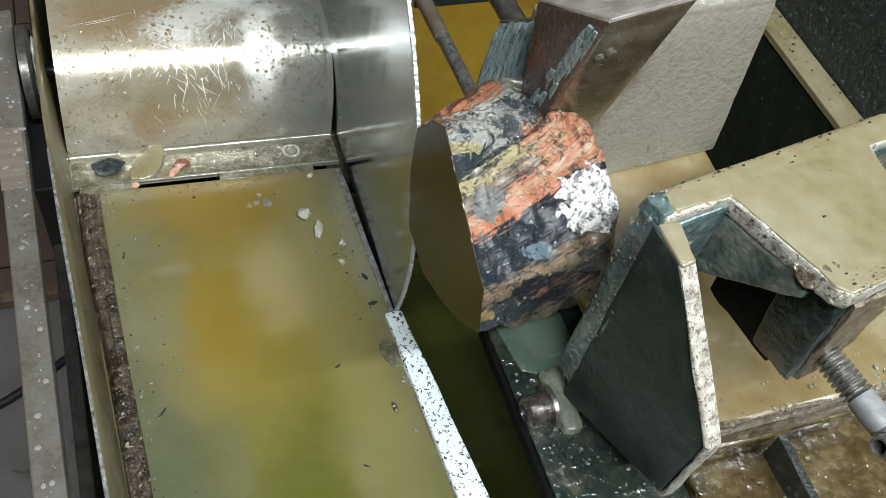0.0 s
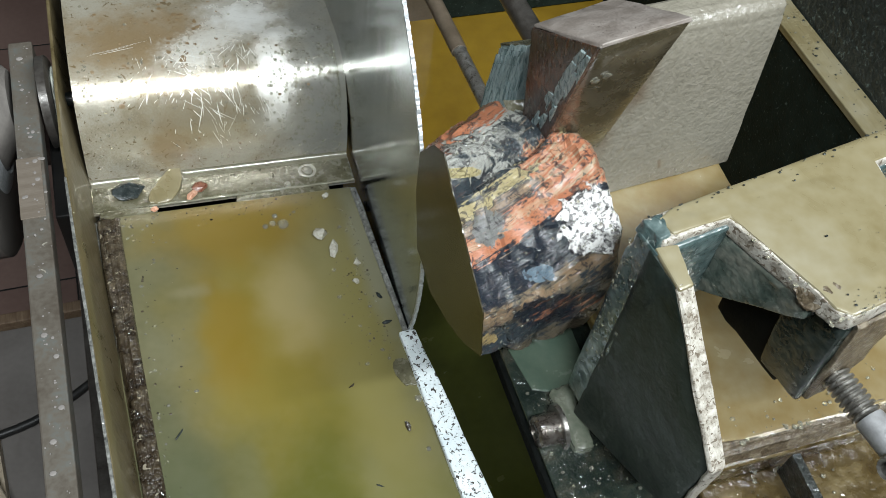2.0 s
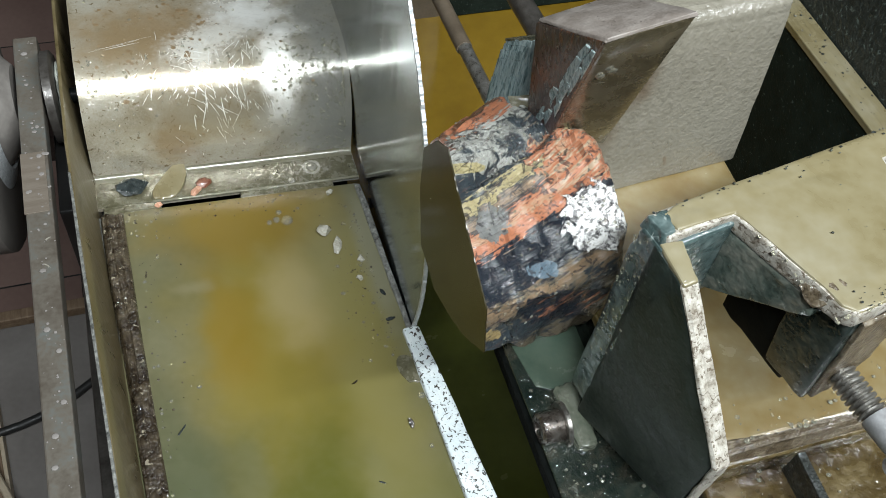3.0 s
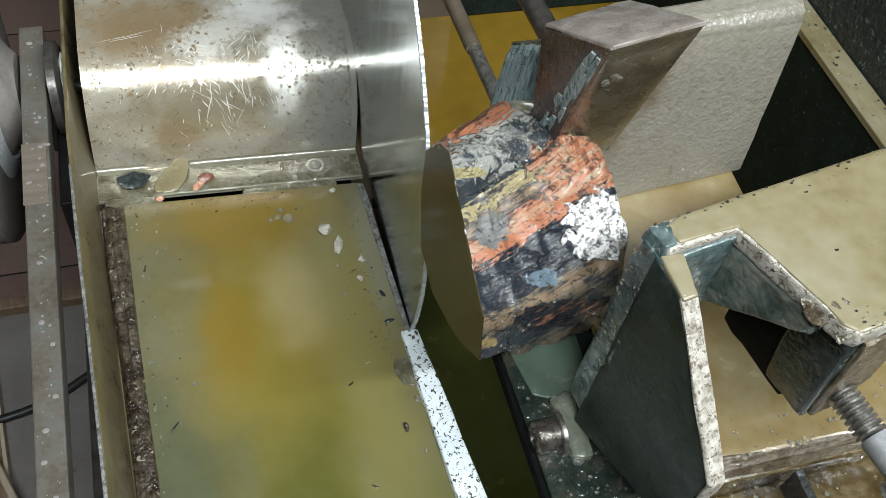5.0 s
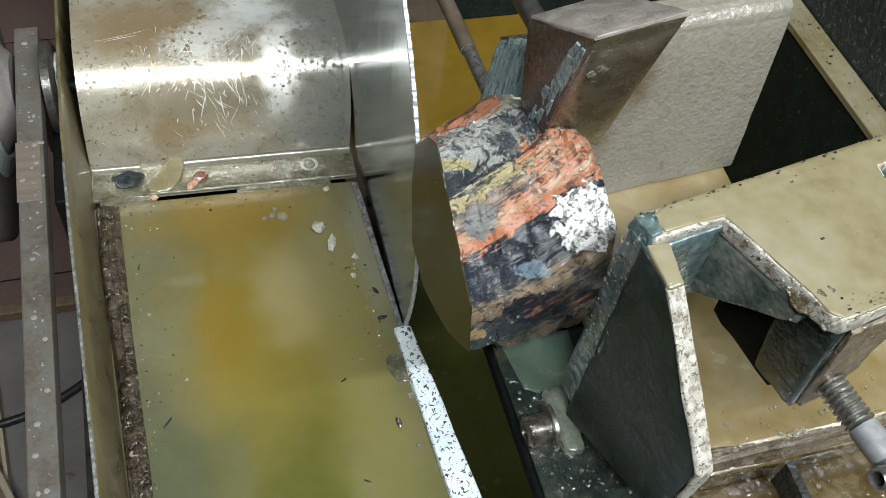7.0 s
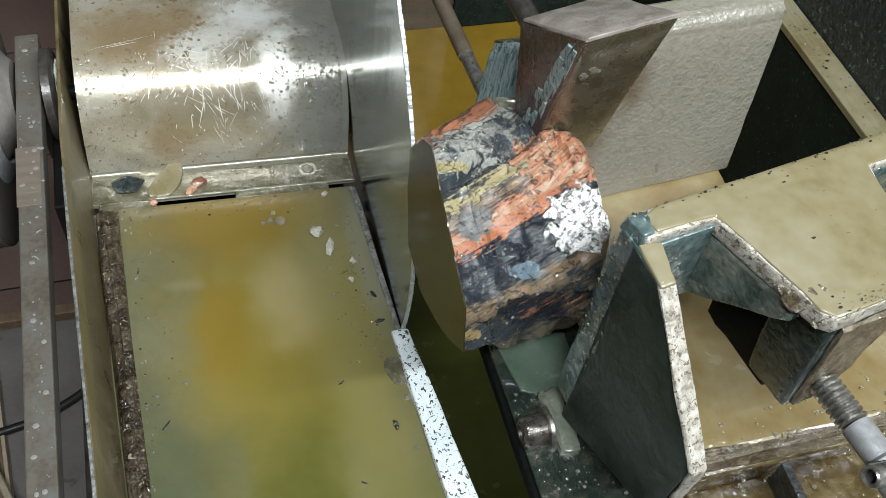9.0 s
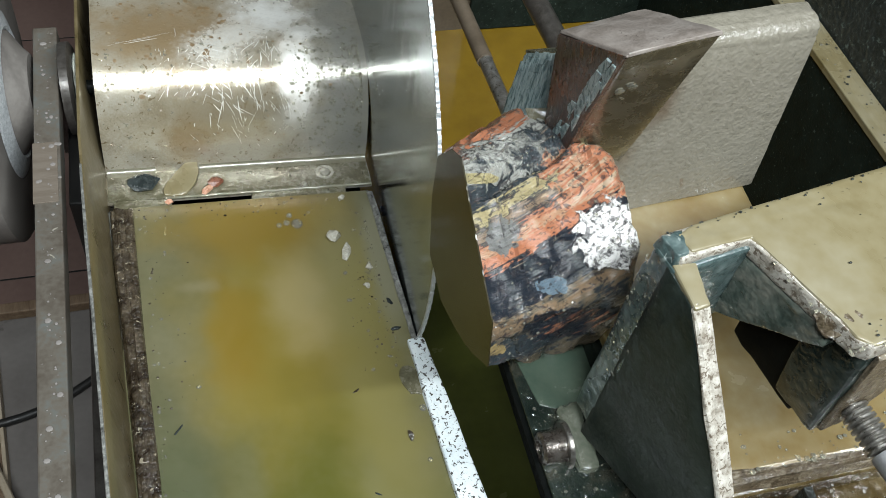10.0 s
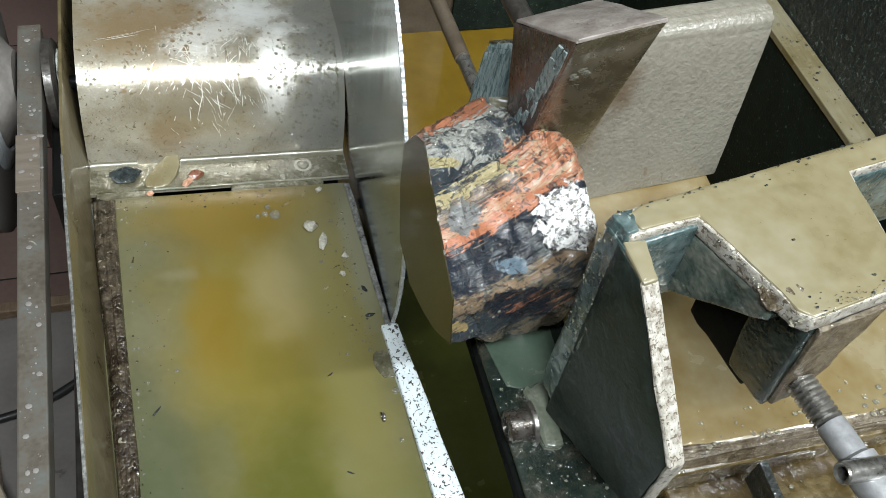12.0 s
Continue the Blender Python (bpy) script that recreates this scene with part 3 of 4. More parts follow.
def notched_rim():
    """A thin band of grit round the disc with an uneven, finely notched outline."""
    bm = bmesh.new()
    rng = random.Random(3)
    steps, rows = 900, []
    for i in range(steps):
        a = 2 * math.pi * i / steps
        outer = 0.2345 + rng.uniform(-0.0004, 0.0003) - (0.0007 if i % 5 == 0 else 0)
        half = 0.0012 + rng.uniform(-0.0002, 0.0002)
        rows.append([bm.verts.new((x, r * math.cos(a), r * math.sin(a))) for r, x in ((0.2322, -half), (outer, -half), (outer, half), (0.2322, half))])
    for a, b in zip(rows, rows[1:] + rows[:1]):
        for k in range(4):
            bm.faces.new((a[k], a[(k + 1) % 4], b[(k + 1) % 4], b[k]))
    return bm


part("rim", notched_rim(), RIM, blade, "bright notched diamond rim")
part("arbor", lathe([(0.0, 0.0), (0.0055, 0.0), (0.0055, -0.260), (0.0, -0.260)], 24, ALONG_X), PITCH, blade)


# ---- tray ----
TILTED = pose(-0.006, 0, 0, 0, 3.0, 0)
tray = thing("slurry_tray", TILTED, "steel tray covered with wet yellow-green slurry", "tray")
part("pan", prism([(-0.21, -0.0015), (-0.002, -0.0015), (0.002, -0.15), (0.018, -0.46), (-0.21, -0.46)], "z", -0.012, -0.001), EDGE, tray)
part("slurry", roughened(prism([(-0.202, -0.001), (-0.0035, -0.001), (0.0005, -0.15), (0.0075, -0.285), (0.0160, -0.455), (-0.202, -0.455)], "z", -0.003, 0.0012, 0.001), 6, 0.0003, 0.03), SLURRY, tray, "wet yellow-green slurry film", smooth=True)
part("edge_strip", roughened(prism([(-0.0055, -0.003), (-0.0002, -0.003), (0.0040, -0.15), (-0.0005, -0.15)], "z", -0.012, 0.0026, 0.001), 6, 0.0008, 0.006), EDGE, tray, "grey worn steel edge")
part("lip", roughened(prism([(-0.0045, -0.15), (0.0085, -0.15), (0.0222, -0.285), (0.0395, -0.46), (0.0100, -0.46), (0.0020, -0.285)], "z", -0.014, 0.0055, 0.0015), 5, 0.0007, 0.008), WHITE, tray, "chipped white painted lip")
part("crust", roughened(prism([(-0.2062, -0.004), (-0.189, -0.004), (-0.1795, -0.46), (-0.1895, -0.46)], "z", -0.004, 0.005, 0.003), 7, 0.002, 0.006), RUST, tray, "rusty crust along the wall")
wall = part("side_wall", sheared(roughened(prism([(-0.2098, 0.40), (-0.2075, 0.40), (-0.2070, 0.0), (-0.1890, -0.46), (-0.1913, -0.46), (-0.2093, 0.0)], "z", -0.03, 0.084, 0.0006), 4, 0.0006, 0.02), 0.112), WALLPAINT, tray, "brown stained side wall", smooth=True)
part("wall_rim", sheared(roughened(prism([(-0.2086, -0.03), (-0.2066, -0.03), (-0.1892, -0.46), (-0.1912, -0.46)], "z", 0.082, 0.0852, 0.0005), 6, 0.0005, 0.004), 0.112), EDGE, wall, "pale chipped rim")
# added black strip standing in for the shade down the slot
part("slot_shade", box(-0.2, 0.0, -0.0012, 0.0057, -0.036, -0.030, 0), PITCH, tray)
part("slot_fill", roughened(box(-0.203, -0.160, -0.0015, 0.0068, -0.004, 0.0007, 0.0006), 5, 0.0008, 0.004), FILM, tray, "slurry filling the slot", smooth=True)
part("slot_fill", roughened(box(-0.098, -0.022, -0.0012, 0.0068, -0.004, 0.0005, 0.0006), 5, 0.0008, 0.004), FILM, tray, smooth=True)

# ---- cover over the arbor ----
cover = thing("arbor_cover", TILTED, "scratched wet steel cover bent over the arbor", "machine cover")
outer = [(0.0058, 0.0), (0.0355, 0.0005), (0.0365, 0.003), (0.0372, 0.02), (0.0400, 0.038), (0.0455, 0.054), (0.0545, 0.069), (0.0655, 0.0795), (0.080, 0.086), (0.10, 0.088), (0.34, 0.088)]
inner = [(y + 0.003, z - 0.0035) for y, z in reversed(outer[1:])] + [(0.0058, -0.003)]
ARCS = [0.0]
for p, q in zip(outer, outer[1:]):
    ARCS.append(ARCS[-1] + math.dist(p, q))


def unrolled(bm):
    """Leans the sheet's end back from the blade and lays x and the length along the bend into a UV map."""
    layer = bm.loops.layers.uv.new("UVMap")
    for v in bm.verts:
        if v.co.x > 0:
            v.co.x -= 0.014 * v.co.z
    for f in bm.faces:
        for loop in f.loops:
            loop[layer].uv = (loop.vert.co.x, ARCS[min(range(len(outer)), key=lambda i: math.dist(outer[i], loop.vert.co.yz))])
    return bm


def cover_spot(x, arc, lift=0.0):
    """The point of the bent sheet at x and a length along its bend, and the normal there."""
    k = max(i for i in range(len(outer) - 1) if ARCS[i] <= arc)
    f = (arc - ARCS[k]) / (ARCS[k + 1] - ARCS[k])
    (y0, z0), (y1, z1) = outer[k], outer[k + 1]
    nrm = Vector((0, z0 - z1, y1 - y0)).normalized()
    return Vector((x, y0 + f * (y1 - y0), z0 + f * (z1 - z0))) + nrm * lift, nrm


def scratch_marks():
    """Thin bright scores in bursts: (x, arc, spread, count, usual angle, spread of angle, longest)."""
    rng = random.Random(21)
    bm = bmesh.new()
    for cx, ca, spread, count, angle, fan, longest in ((-0.120, 0.135, 0.014, 26, 60, 90, 0.022), (-0.095, 0.150, 0.014, 18, 35, 60, 0.018), (-0.085, 0.130, 0.020, 16, 70, 60, 0.014), (-0.105, 0.095, 0.022, 20, 110, 40, 0.024), (-0.070, 0.090, 0.018, 16, 100, 30, 0.018), (-0.140, 0.105, 0.018, 14, 60, 25, 0.014), (-0.150, 0.135, 0.018, 8, 70, 30, 0.010), (-0.110, 0.070, 0.025, 12, 100, 40, 0.016), (-0.172, 0.145, 0.002, 2, 13, 3, 0.050)):
        for _ in range(2 * count):
            x, arc = rng.gauss(cx, spread * 0.6), rng.gauss(ca, spread * 0.5)
            turn = radians(angle + rng.uniform(-fan, fan))
            long, wide, bow = longest * (0.15 + 0.85 * rng.random() ** 2), 0.00006 + 0.00032 * rng.random() ** 2, rng.uniform(-0.18, 0.18)
            rows = []
            for i in range(9):
                f = i / 8 - 0.5
                px, pa = x + long * f * math.cos(turn + bow * f), arc + long * f * math.sin(turn + bow * f)
                w = wide * (1 - (2 * f) ** 2) + 0.00003
                ends = [(px - w * math.sin(turn), pa + w * math.cos(turn)), (px + w * math.sin(turn), pa - w * math.cos(turn))]
                if min(e[1] for e in ends) < 0.034 or not -0.205 < px < -0.008:
                    break
                rows.append([bm.verts.new(cover_spot(*e, 0.00012)[0]) for e in ends])
            for a, b in zip(rows, rows[1:]):
                bm.faces.new((a[0], b[0], b[1], a[1]))
    return bm


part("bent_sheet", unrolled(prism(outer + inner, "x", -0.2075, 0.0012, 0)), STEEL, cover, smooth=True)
tagged(part("scuffing", scratch_marks(), BARE, cover, "bright crossing scratches"), kind="stuff")
# added plate, keeps the seam by the blade dark by hiding lit oil
part("seam_blocker", box(-0.2, -0.003, 0.008, 0.33, -0.030, -0.026, 0), PITCH, cover, "added black plate hiding the oil under the cover")
part("ledge_film", roughened(box(-0.2068, 0.0008, 0.0062, 0.0350, -0.001, 0.0011, 0.0005), 6, 0.0004, 0.008), FILM, cover, "grey slurry film on the ledge", smooth=True)
for x0, x1 in ((-0.2065, -0.170), (-0.136, 0.0008)):
    arc = [(0.0372 - 0.0065 + 0.0065 * math.sin(a), 0.0070 - 0.0058 * math.cos(a)) for a in [math.pi / 2 * i / 7 for i in range(8)]]
    part("fold_fillet", prism(arc + [(0.0375, 0.0008)], "x", x0, x1, 0), WETLINE, cover, "glossy oil line in the fold", smooth=True)
part("front_bead", tube([(-0.165 + 0.1658 * i / 36, 0.0062 + 0.0006 * noise.noise(Vector((i * 0.6, 9, 0))), 0.0006) for i in range(37)], 0.0013, 10), WETLINE, cover, "glossy oil line on the front edge", smooth=True)
rivet = part("rivet", lathe([(0.0, 0.0032), (0.0025, 0.0030), (0.0042, 0.0020), (0.0048, 0.0)], 24, pose(-0.036, 0.022, 0.0003)), STEEL, cover, smooth=True)
part("washer", lathe([(0.0048, 0.0), (0.0052, 0.0012), (0.0075, 0.0012), (0.0080, 0.0)], 28, pose(-0.036, 0.022, 0.0003)), STEEL, rivet, smooth=True)
part("rivet", lathe([(0.0, 0.0022), (0.0022, 0.0020), (0.0036, 0.0)], 20, pose(-0.055, 0.010, 0.0004)), STEEL, cover, smooth=True)


def drops(count, seed, place, small=0.0004, large=0.0016, dome=0.55):
    """Many small flat drops joined; place(rng) gives a point and the normal there."""
    rng = random.Random(seed)
    bm = bmesh.new()
    for _ in range(count):
        p, nrm = place(rng)
        r = small + (large - small) * rng.random() ** 3
        m = Matrix.Translation(p) @ Vector(nrm).to_track_quat("Z", "Y").to_matrix().to_4x4() @ Matrix.Diagonal((r * rng.uniform(0.8, 1.3), r, r * dome, 1))
        rings = [[bm.verts.new(m @ Vector((math.cos(e) * math.cos(a), math.cos(e) * math.sin(a), math.sin(e)))) for a in [2 * math.pi * k / 8 for k in range(8)]] for e in (-1.0, -0.1, 0.5, 1.05)]
        for lo, hi in zip(rings, rings[1:]):
            for k in range(8):
                bm.faces.new((lo[k], lo[(k + 1) % 8], hi[(k + 1) % 8], hi[k]))
        bm.faces.new(rings[0]), bm.faces.new(rings[-1])
    return bm


def on_cover(rng):
    k = rng.choice((0, 0, 2, 3, 4, 5, 5, 6, 6, 7, 7, 8, 9))
    (y0, z0), (y1, z1) = outer[k], outer[k + 1]
    f = rng.random() * (0.5 if k == 9 else 1)
    d = Vector((0, y1 - y0, z1 - z0)).normalized()
    x = -0.205 + 0.2 * (rng.random() if rng.random() < 0.35 else 1 - 0.28 * rng.random() ** 2)
    return Vector((x, y0 + f * (y1 - y0), z0 + f * (z1 - z0))), Vector((0, -d.z, d.y))


def on_tarnish(rng):
    if rng.random() < 0.75:
        return cover_spot(rng.uniform(-0.195, -0.085), rng.uniform(0.115, 0.20))
    return cover_spot(rng.uniform(-0.190, -0.03), rng.uniform(0.05, 0.19))


tagged(part("staining", drops(170, 71, on_tarnish, 0.0003, 0.0024, 0.05), STAIN, cover, "dark brown pitted stains"), kind="stuff")


def on_blade(rng):
    return Vector((-0.0009, -0.03 + 0.11 * rng.random() ** 2 - 0.03 * rng.random(), 0.10 * rng.random() - 0.05)), Vector((-1, 0, 0))


tagged(part("oil_spray", drops(110, 61, on_blade, 0.0003, 0.0012), DROP, blade, "fine oil spray on the blade", smooth=True), kind="stuff")
tagged(part("oil_spray", drops(1500, 4, on_cover, 0.0003, 0.0017), DROP, cover, "clear oil drops on the cover", smooth=True), kind="stuff")


def on_flange(rng):
    return Vector((rng.uniform(0.488, 0.516), rng.uniform(-0.45, 0.45), -0.0036)), Vector((0, 0, 1))


tagged(part("grit", drops(160, 81, on_flange, 0.0004, 0.0016, 0.4), TANK, tank, "dark grit on the flange"), kind="stuff")
tagged(part("oil_spray", drops(140, 82, on_flange, 0.0005, 0.0020), DROP, tank, "clear oil drops on the flange", smooth=True), kind="stuff")

# ---- loose chips on tray and cover ----


def chip(name, label, material, centre, size, turn, seed, flat=1.0):
    """A broken splinter: a hull of random corners."""
    rng = random.Random(seed)
    pts = []
    for _ in range(16):
        v = Vector((rng.gauss(0, 1), rng.gauss(0, 1), rng.gauss(0, 1))).normalized()
        pts.append((v.x * size[0], v.y * size[1], v.z * size[2]))
    low = min(p[2] for p in pts)
    pts = [(p[0], p[1], max(p[2] - low, 0.0) * flat) for p in pts]
    ob = part(name, hull(pts, 0.0002), material)
    ob.matrix_world = TILTED @ pose(centre[0] + 0.006, centre[1], centre[2], 0, 0, turn)
    return tagged(ob, label, "stone chip", group="chips on the saw tray and cover")


def slab_chip():
    rng = random.Random(5)
    ring = []
    for i in range(22):
        a = 2 * math.pi * i / 22
        k = 1 + 0.10 * math.sin(3 * a + 0.6) + rng.uniform(-0.05, 0.05)
        ring.append((0.0195 * k * math.cos(a), 0.0095 * k * math.sin(a)))
    ob = part("stone_flake", roughened(prism(ring, "z", 0.0, 0.0042, 0.0010), 1, 0.0005, 0.004), PALE, smooth=True)
    ob.matrix_world = TILTED @ pose(-0.150, 0.022, 0.0005, 6, -7, 52)
    return tagged(ob, "flat oval stone flake coated with slurry", "stone chip", group="chips on the saw tray and cover")


slab_chip()
chip("stone_chip", "glossy black stone chip lying on the cover ledge", COAL, (-0.186, 0.021, 0.0), (0.014, 0.009, 0.006), 8, 11)
chip("stone_chip", "pink orange stone chip beside the flake", PINK, (-0.138, 0.010, 0.0), (0.006, 0.0035, 0.003), 40, 12)
chip("stone_chip", "dark red crumbled stone chip", REDCHIP, (-0.131, 0.018, 0.0), (0.007, 0.005, 0.004), 20, 13)
chip("stone_chip", "pale pink stone crumb in the slot", PINK, (-0.168, 0.001, 0.0), (0.0035, 0.0025, 0.0025), 0, 14)
chip("quartz_chip", "white quartz chip lying in the slurry", QUARTZ, (-0.047, -0.049, 0.001), (0.0065, 0.0058, 0.005), 15, 15)
chip("quartz_chip", "long pale quartz splinter in the slurry", QUARTZ, (-0.040, -0.064, 0.001), (0.0042, 0.0098, 0.003), -12, 16)
chip("quartz_chip", "small pale chip at the tray edge", QUARTZ, (-0.034, -0.010, 0.001), (0.0035, 0.003, 0.003), 0, 17)
chip("quartz_chip", "small pale chip at the tray edge", QUARTZ, (-0.025, -0.080, 0.001), (0.0035, 0.004, 0.003), 30, 18)
chip("quartz_chip", "small pale chip at the tray edge", QUARTZ, (-0.030, -0.098, 0.001), (0.0025, 0.003, 0.0025), 60, 19)
chip("dark_speck", "small dark speck in the slurry", COAL, (-0.016, -0.114, 0.001), (0.0022, 0.0040, 0.0014), 20, 20)
chip("dark_speck", "dark speck clump in the slurry", COAL, (-0.016, -0.138, 0.001), (0.0045, 0.0020, 0.0012), 10, 21)
chip("dark_speck", "thin dark splinter in the slurry", COAL, (-0.176, -0.196, 0.001), (0.0008, 0.0055, 0.0008), -40, 22)
chip("dark_speck", "brown thorn-shaped speck in the slurry", RUST, (-0.0245, -0.224, 0.001), (0.0022, 0.0055, 0.0015), 5, 23)
chip("dark_speck", "small brown speck in the slurry", RUST, (-0.055, -0.185, 0.001), (0.0030, 0.0010, 0.0008), 30, 24)
chip("dark_speck", "thin dark splinter in the slurry", COAL, (-0.055, -0.262, 0.001), (0.0034, 0.0007, 0.0006), -30, 25)


def thin_flake():
    rng = random.Random(8)
    ring = [(0.0085 * (1 + rng.uniform(-0.12, 0.12)) * math.cos(a), 0.0125 * (1 + rng.uniform(-0.12, 0.12)) * math.sin(a)) for a in [2 * math.pi * i / 14 for i in range(14)]]
    ob = part("stone_flake", prism(ring, "z", 0.0, 0.0016, 0.0005), FILM)
    ob.matrix_world = TILTED @ pose(-0.008, -0.182, 0.0008, 0, 0, 12)
    return tagged(ob, "thin olive flake stuck at the tray edge", "stone chip", group="chips on the saw tray and cover")


thin_flake()


def bubble(centre, r):
    ob = part("oil_bubble", lathe([(r * math.cos(a), r * 0.75 * math.sin(a)) for a in [math.pi / 2 * i / 8 for i in range(8, -1, -1)]], 20, Matrix.Identity(4)), DROP, smooth=True)
    ob.matrix_world = TILTED @ pose(centre[0] + 0.006, centre[1], 0.001)
    return tagged(ob, "clear oil bubble on the slurry", "bubble", group="oil bubbles on the tray")


for c, r in (((-0.073, -0.031), 0.0048), ((-0.081, -0.029), 0.0030), ((-0.087, -0.031), 0.0024), ((-0.078, -0.022), 0.0026), ((-0.011, -0.205), 0.0028), ((-0.015, -0.244), 0.0018)):
    bubble(c, r)


def on_tray(rng):
    k = rng.random()
    if k < 0.5:
        return Vector((-0.012 - 0.03 * rng.random() ** 2, -0.02 - 0.15 * rng.random(), 0.0014)), Vector((0, 0, 1))
    if k < 0.75:
        return Vector((-0.182 + 0.03 * rng.random() ** 2, -0.01 - 0.28 * rng.random(), 0.0014)), Vector((0, 0, 1))
    return Vector((-0.19 + 0.17 * rng.random(), -0.004 - 0.02 * rng.random() ** 2, 0.0014)), Vector((0, 0, 1))


tagged(part("oil_spray", drops(220, 9, on_tray, 0.0003, 0.0017), DROP, tray, "clear oil drops on the slurry", smooth=True), kind="stuff")
tagged(part("grit", drops(170, 10, on_tray, 0.0003, 0.0010), RUST, tray, "dark grit on the slurry"), kind="stuff")

# ---- bar, bearing and pulley on the outside ----
bar = thing("guide_bar", None, "long dull steel bar with dried slurry specks", "bar")
part("bar_body", prism([(-0.252, 0.124), (-0.2345, 0.124), (-0.2265, -0.36), (-0.2435, -0.36)], "z", 0.072, 0.088, 0.0012), BARSTEEL, bar)
part("worn_band", prism([(-0.2505, 0.000), (-0.2345, 0.000), (-0.2335, -0.055), (-0.2495, -0.055)], "z", 0.0875, 0.0886, 0.0002), WORNBAND, bar, "bright brushed band")
part("end_post", box(-0.252, -0.2345, 0.106, 0.123, -0.034, 0.0725), DARKSTEEL, bar)
part("front_post", box(-0.245, -0.227, -0.355, -0.335, -0.05, 0.0725), DARKSTEEL, bar)


def on_bar(rng):
    y = 0.12 - 0.4 * rng.random()
    return Vector((-0.235 - 0.015 * rng.random() + (0.12 - y) * 0.018, y, 0.0885)), Vector((0, 0, 1))


tagged(part("slurry_spatter", drops(110, 12, on_bar, 0.0004, 0.0021, 0.25), BOARD, bar, "dried pale slurry specks"), kind="stuff")
bearing = thing("arbor_bearing", pose(-0.2255, 0.0757, 0.0674), "dark bearing flange with a bright worn edge", "bearing")
part("flange_ring", lathe([(0.015, 0.002), (0.032, 0.002), (0.035, 0.0), (0.035, -0.006), (0.015, -0.006)], 64, ALONG_X), DARKSTEEL, bearing, smooth=True)
part("bracket", box(-0.012, 0.005, -0.085, 0.05, -0.11, -0.036), RUBBER, bearing, "black bearing bracket")
part("felt_seal", roughened(lathe([(0.006, 0.0025), (0.024, 0.0025), (0.0265, 0.0035), (0.024, 0.0048), (0.006, 0.0048)], 28, ALONG_X), 1, 0.0010, 0.005), FELT, bearing, "pale frayed felt seal", smooth=True)
pulley = thing("drive_pulley", pose(-0.2680, 0.0757, 0.0674), "grey cast drive pulley with a bright machined rim", "pulley")
part("wheel", lathe([(0.0, 0.0145), (0.028, 0.0145), (0.033, 0.010), (0.046, 0.001), (0.047, -0.002), (0.064, -0.004), (0.108, -0.005), (0.112, -0.008), (0.112, -0.060), (0.0, -0.060)], 96, ALONG_X), IRON, pulley, smooth=True)
part("machined_edge", lathe([(0.047, 0.0005), (0.049, 0.0018), (0.062, -0.0022), (0.064, -0.0036), (0.047, -0.0015), (0.047, 0.0005)], 96, ALONG_X, False), RIM, pulley, "bright machined step", smooth=True)

# ---- on the floor beside the saw ----
board = part("floor_board", box(-0.50, -0.27, -0.02, 0.43, -0.749, -0.730, 0.003), BOARD)
tagged(board, "grey board lying on the floor", "board")
plank = thing("wooden_plank", pose(-0.505, 0.27, -0.729, 0, 0, 6), "worn wooden plank lying on the board", "plank")
part("plank_body", box(-0.035, 0.028, -0.30, 0.14, 0.0, 0.018, 0.002), WOOD, plank)
part("pale_edge", box(0.0283, 0.034, -0.30, 0.14, 0.0, 0.020, 0.001), STRAW, plank, "pale split edge")
cable = part("black_cable", tube([(-0.62 + 0.36 * i / 16, 0.17 + 0.155 * i / 16 + 0.012 * math.sin(i * 0.5), -0.704 - 0.018 * max(0, i - 3) / 13) for i in range(17)], 0.0065, 10), RUBBER, smooth=True)
tagged(cable, "black rubber cable lying across the board", "cable")
rail = part("floor_batten", box(-0.60, -0.25, 0.435, 0.455, -0.7505, -0.72, 0.002), WOOD)
tagged(rail, "brown wooden batten on the floor", "batten")
stick = part("pale_stick", tube([(-0.50, 0.23, -0.690), (-0.40, -0.02, -0.690)], 0.0055, 8), STRAW, smooth=True)
tagged(stick, "thin pale wooden stick lying on the plank", "stick")

# ---- carriage ----
carriage = thing("saw_carriage", None, "cast saw carriage table coated with pale wet slurry", "carriage")
part("table", roughened(prism([(0.095, -0.329), (0.46, -0.329), (0.46, -0.245), (0.248, -0.235), (0.246, -0.07), (0.095, -0.07)], "z", 0.082, 0.095, 0.0035), 7, 0.0013, 0.014), AMBER, carriage, "amber slurry-coated table top", smooth=True)
part("front_edge", roughened(box(0.096, 0.459, -0.3325, -0.3235, 0.076, 0.0955, 0.003), 9, 0.0032, 0.007), CRUST, carriage, "brown crusted front edge")
part("skirt", roughened(box(0.1150, 0.459, -0.3345, -0.3275, 0.040, 0.0775, 0.002), 7, 0.0020, 0.008), MUD, carriage, "muddy skirt under the table edge", smooth=True)
part("web", box(0.13, 0.235, -0.31, -0.08, 0.0475, 0.082), GREEN, carriage)
part("low_plate", roughened(box(0.0445, 0.13, -0.47, -0.10, 0.030, 0.0465, 0.001), 9, 0.0014, 0.010), WETPLATE, carriage, "wet green low plate")
part("puddle", roughened(prism([(0.048, -0.195), (0.10, -0.195), (0.098, -0.245), (0.085, -0.252), (0.055, -0.240)], "z", 0.0460, 0.0480, 0.0006), 3, 0.0005, 0.01), PUDDLE, carriage, "dull green slurry puddle", smooth=True)
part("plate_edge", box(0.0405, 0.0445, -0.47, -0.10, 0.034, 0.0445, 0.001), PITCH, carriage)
part("shelf", roughened(box(0.1305, 0.46, -0.47, -0.3335, 0.035, 0.055, 0.002), 14, 0.0022, 0.012), MUD, carriage, "shiny muddy shelf", smooth=True)
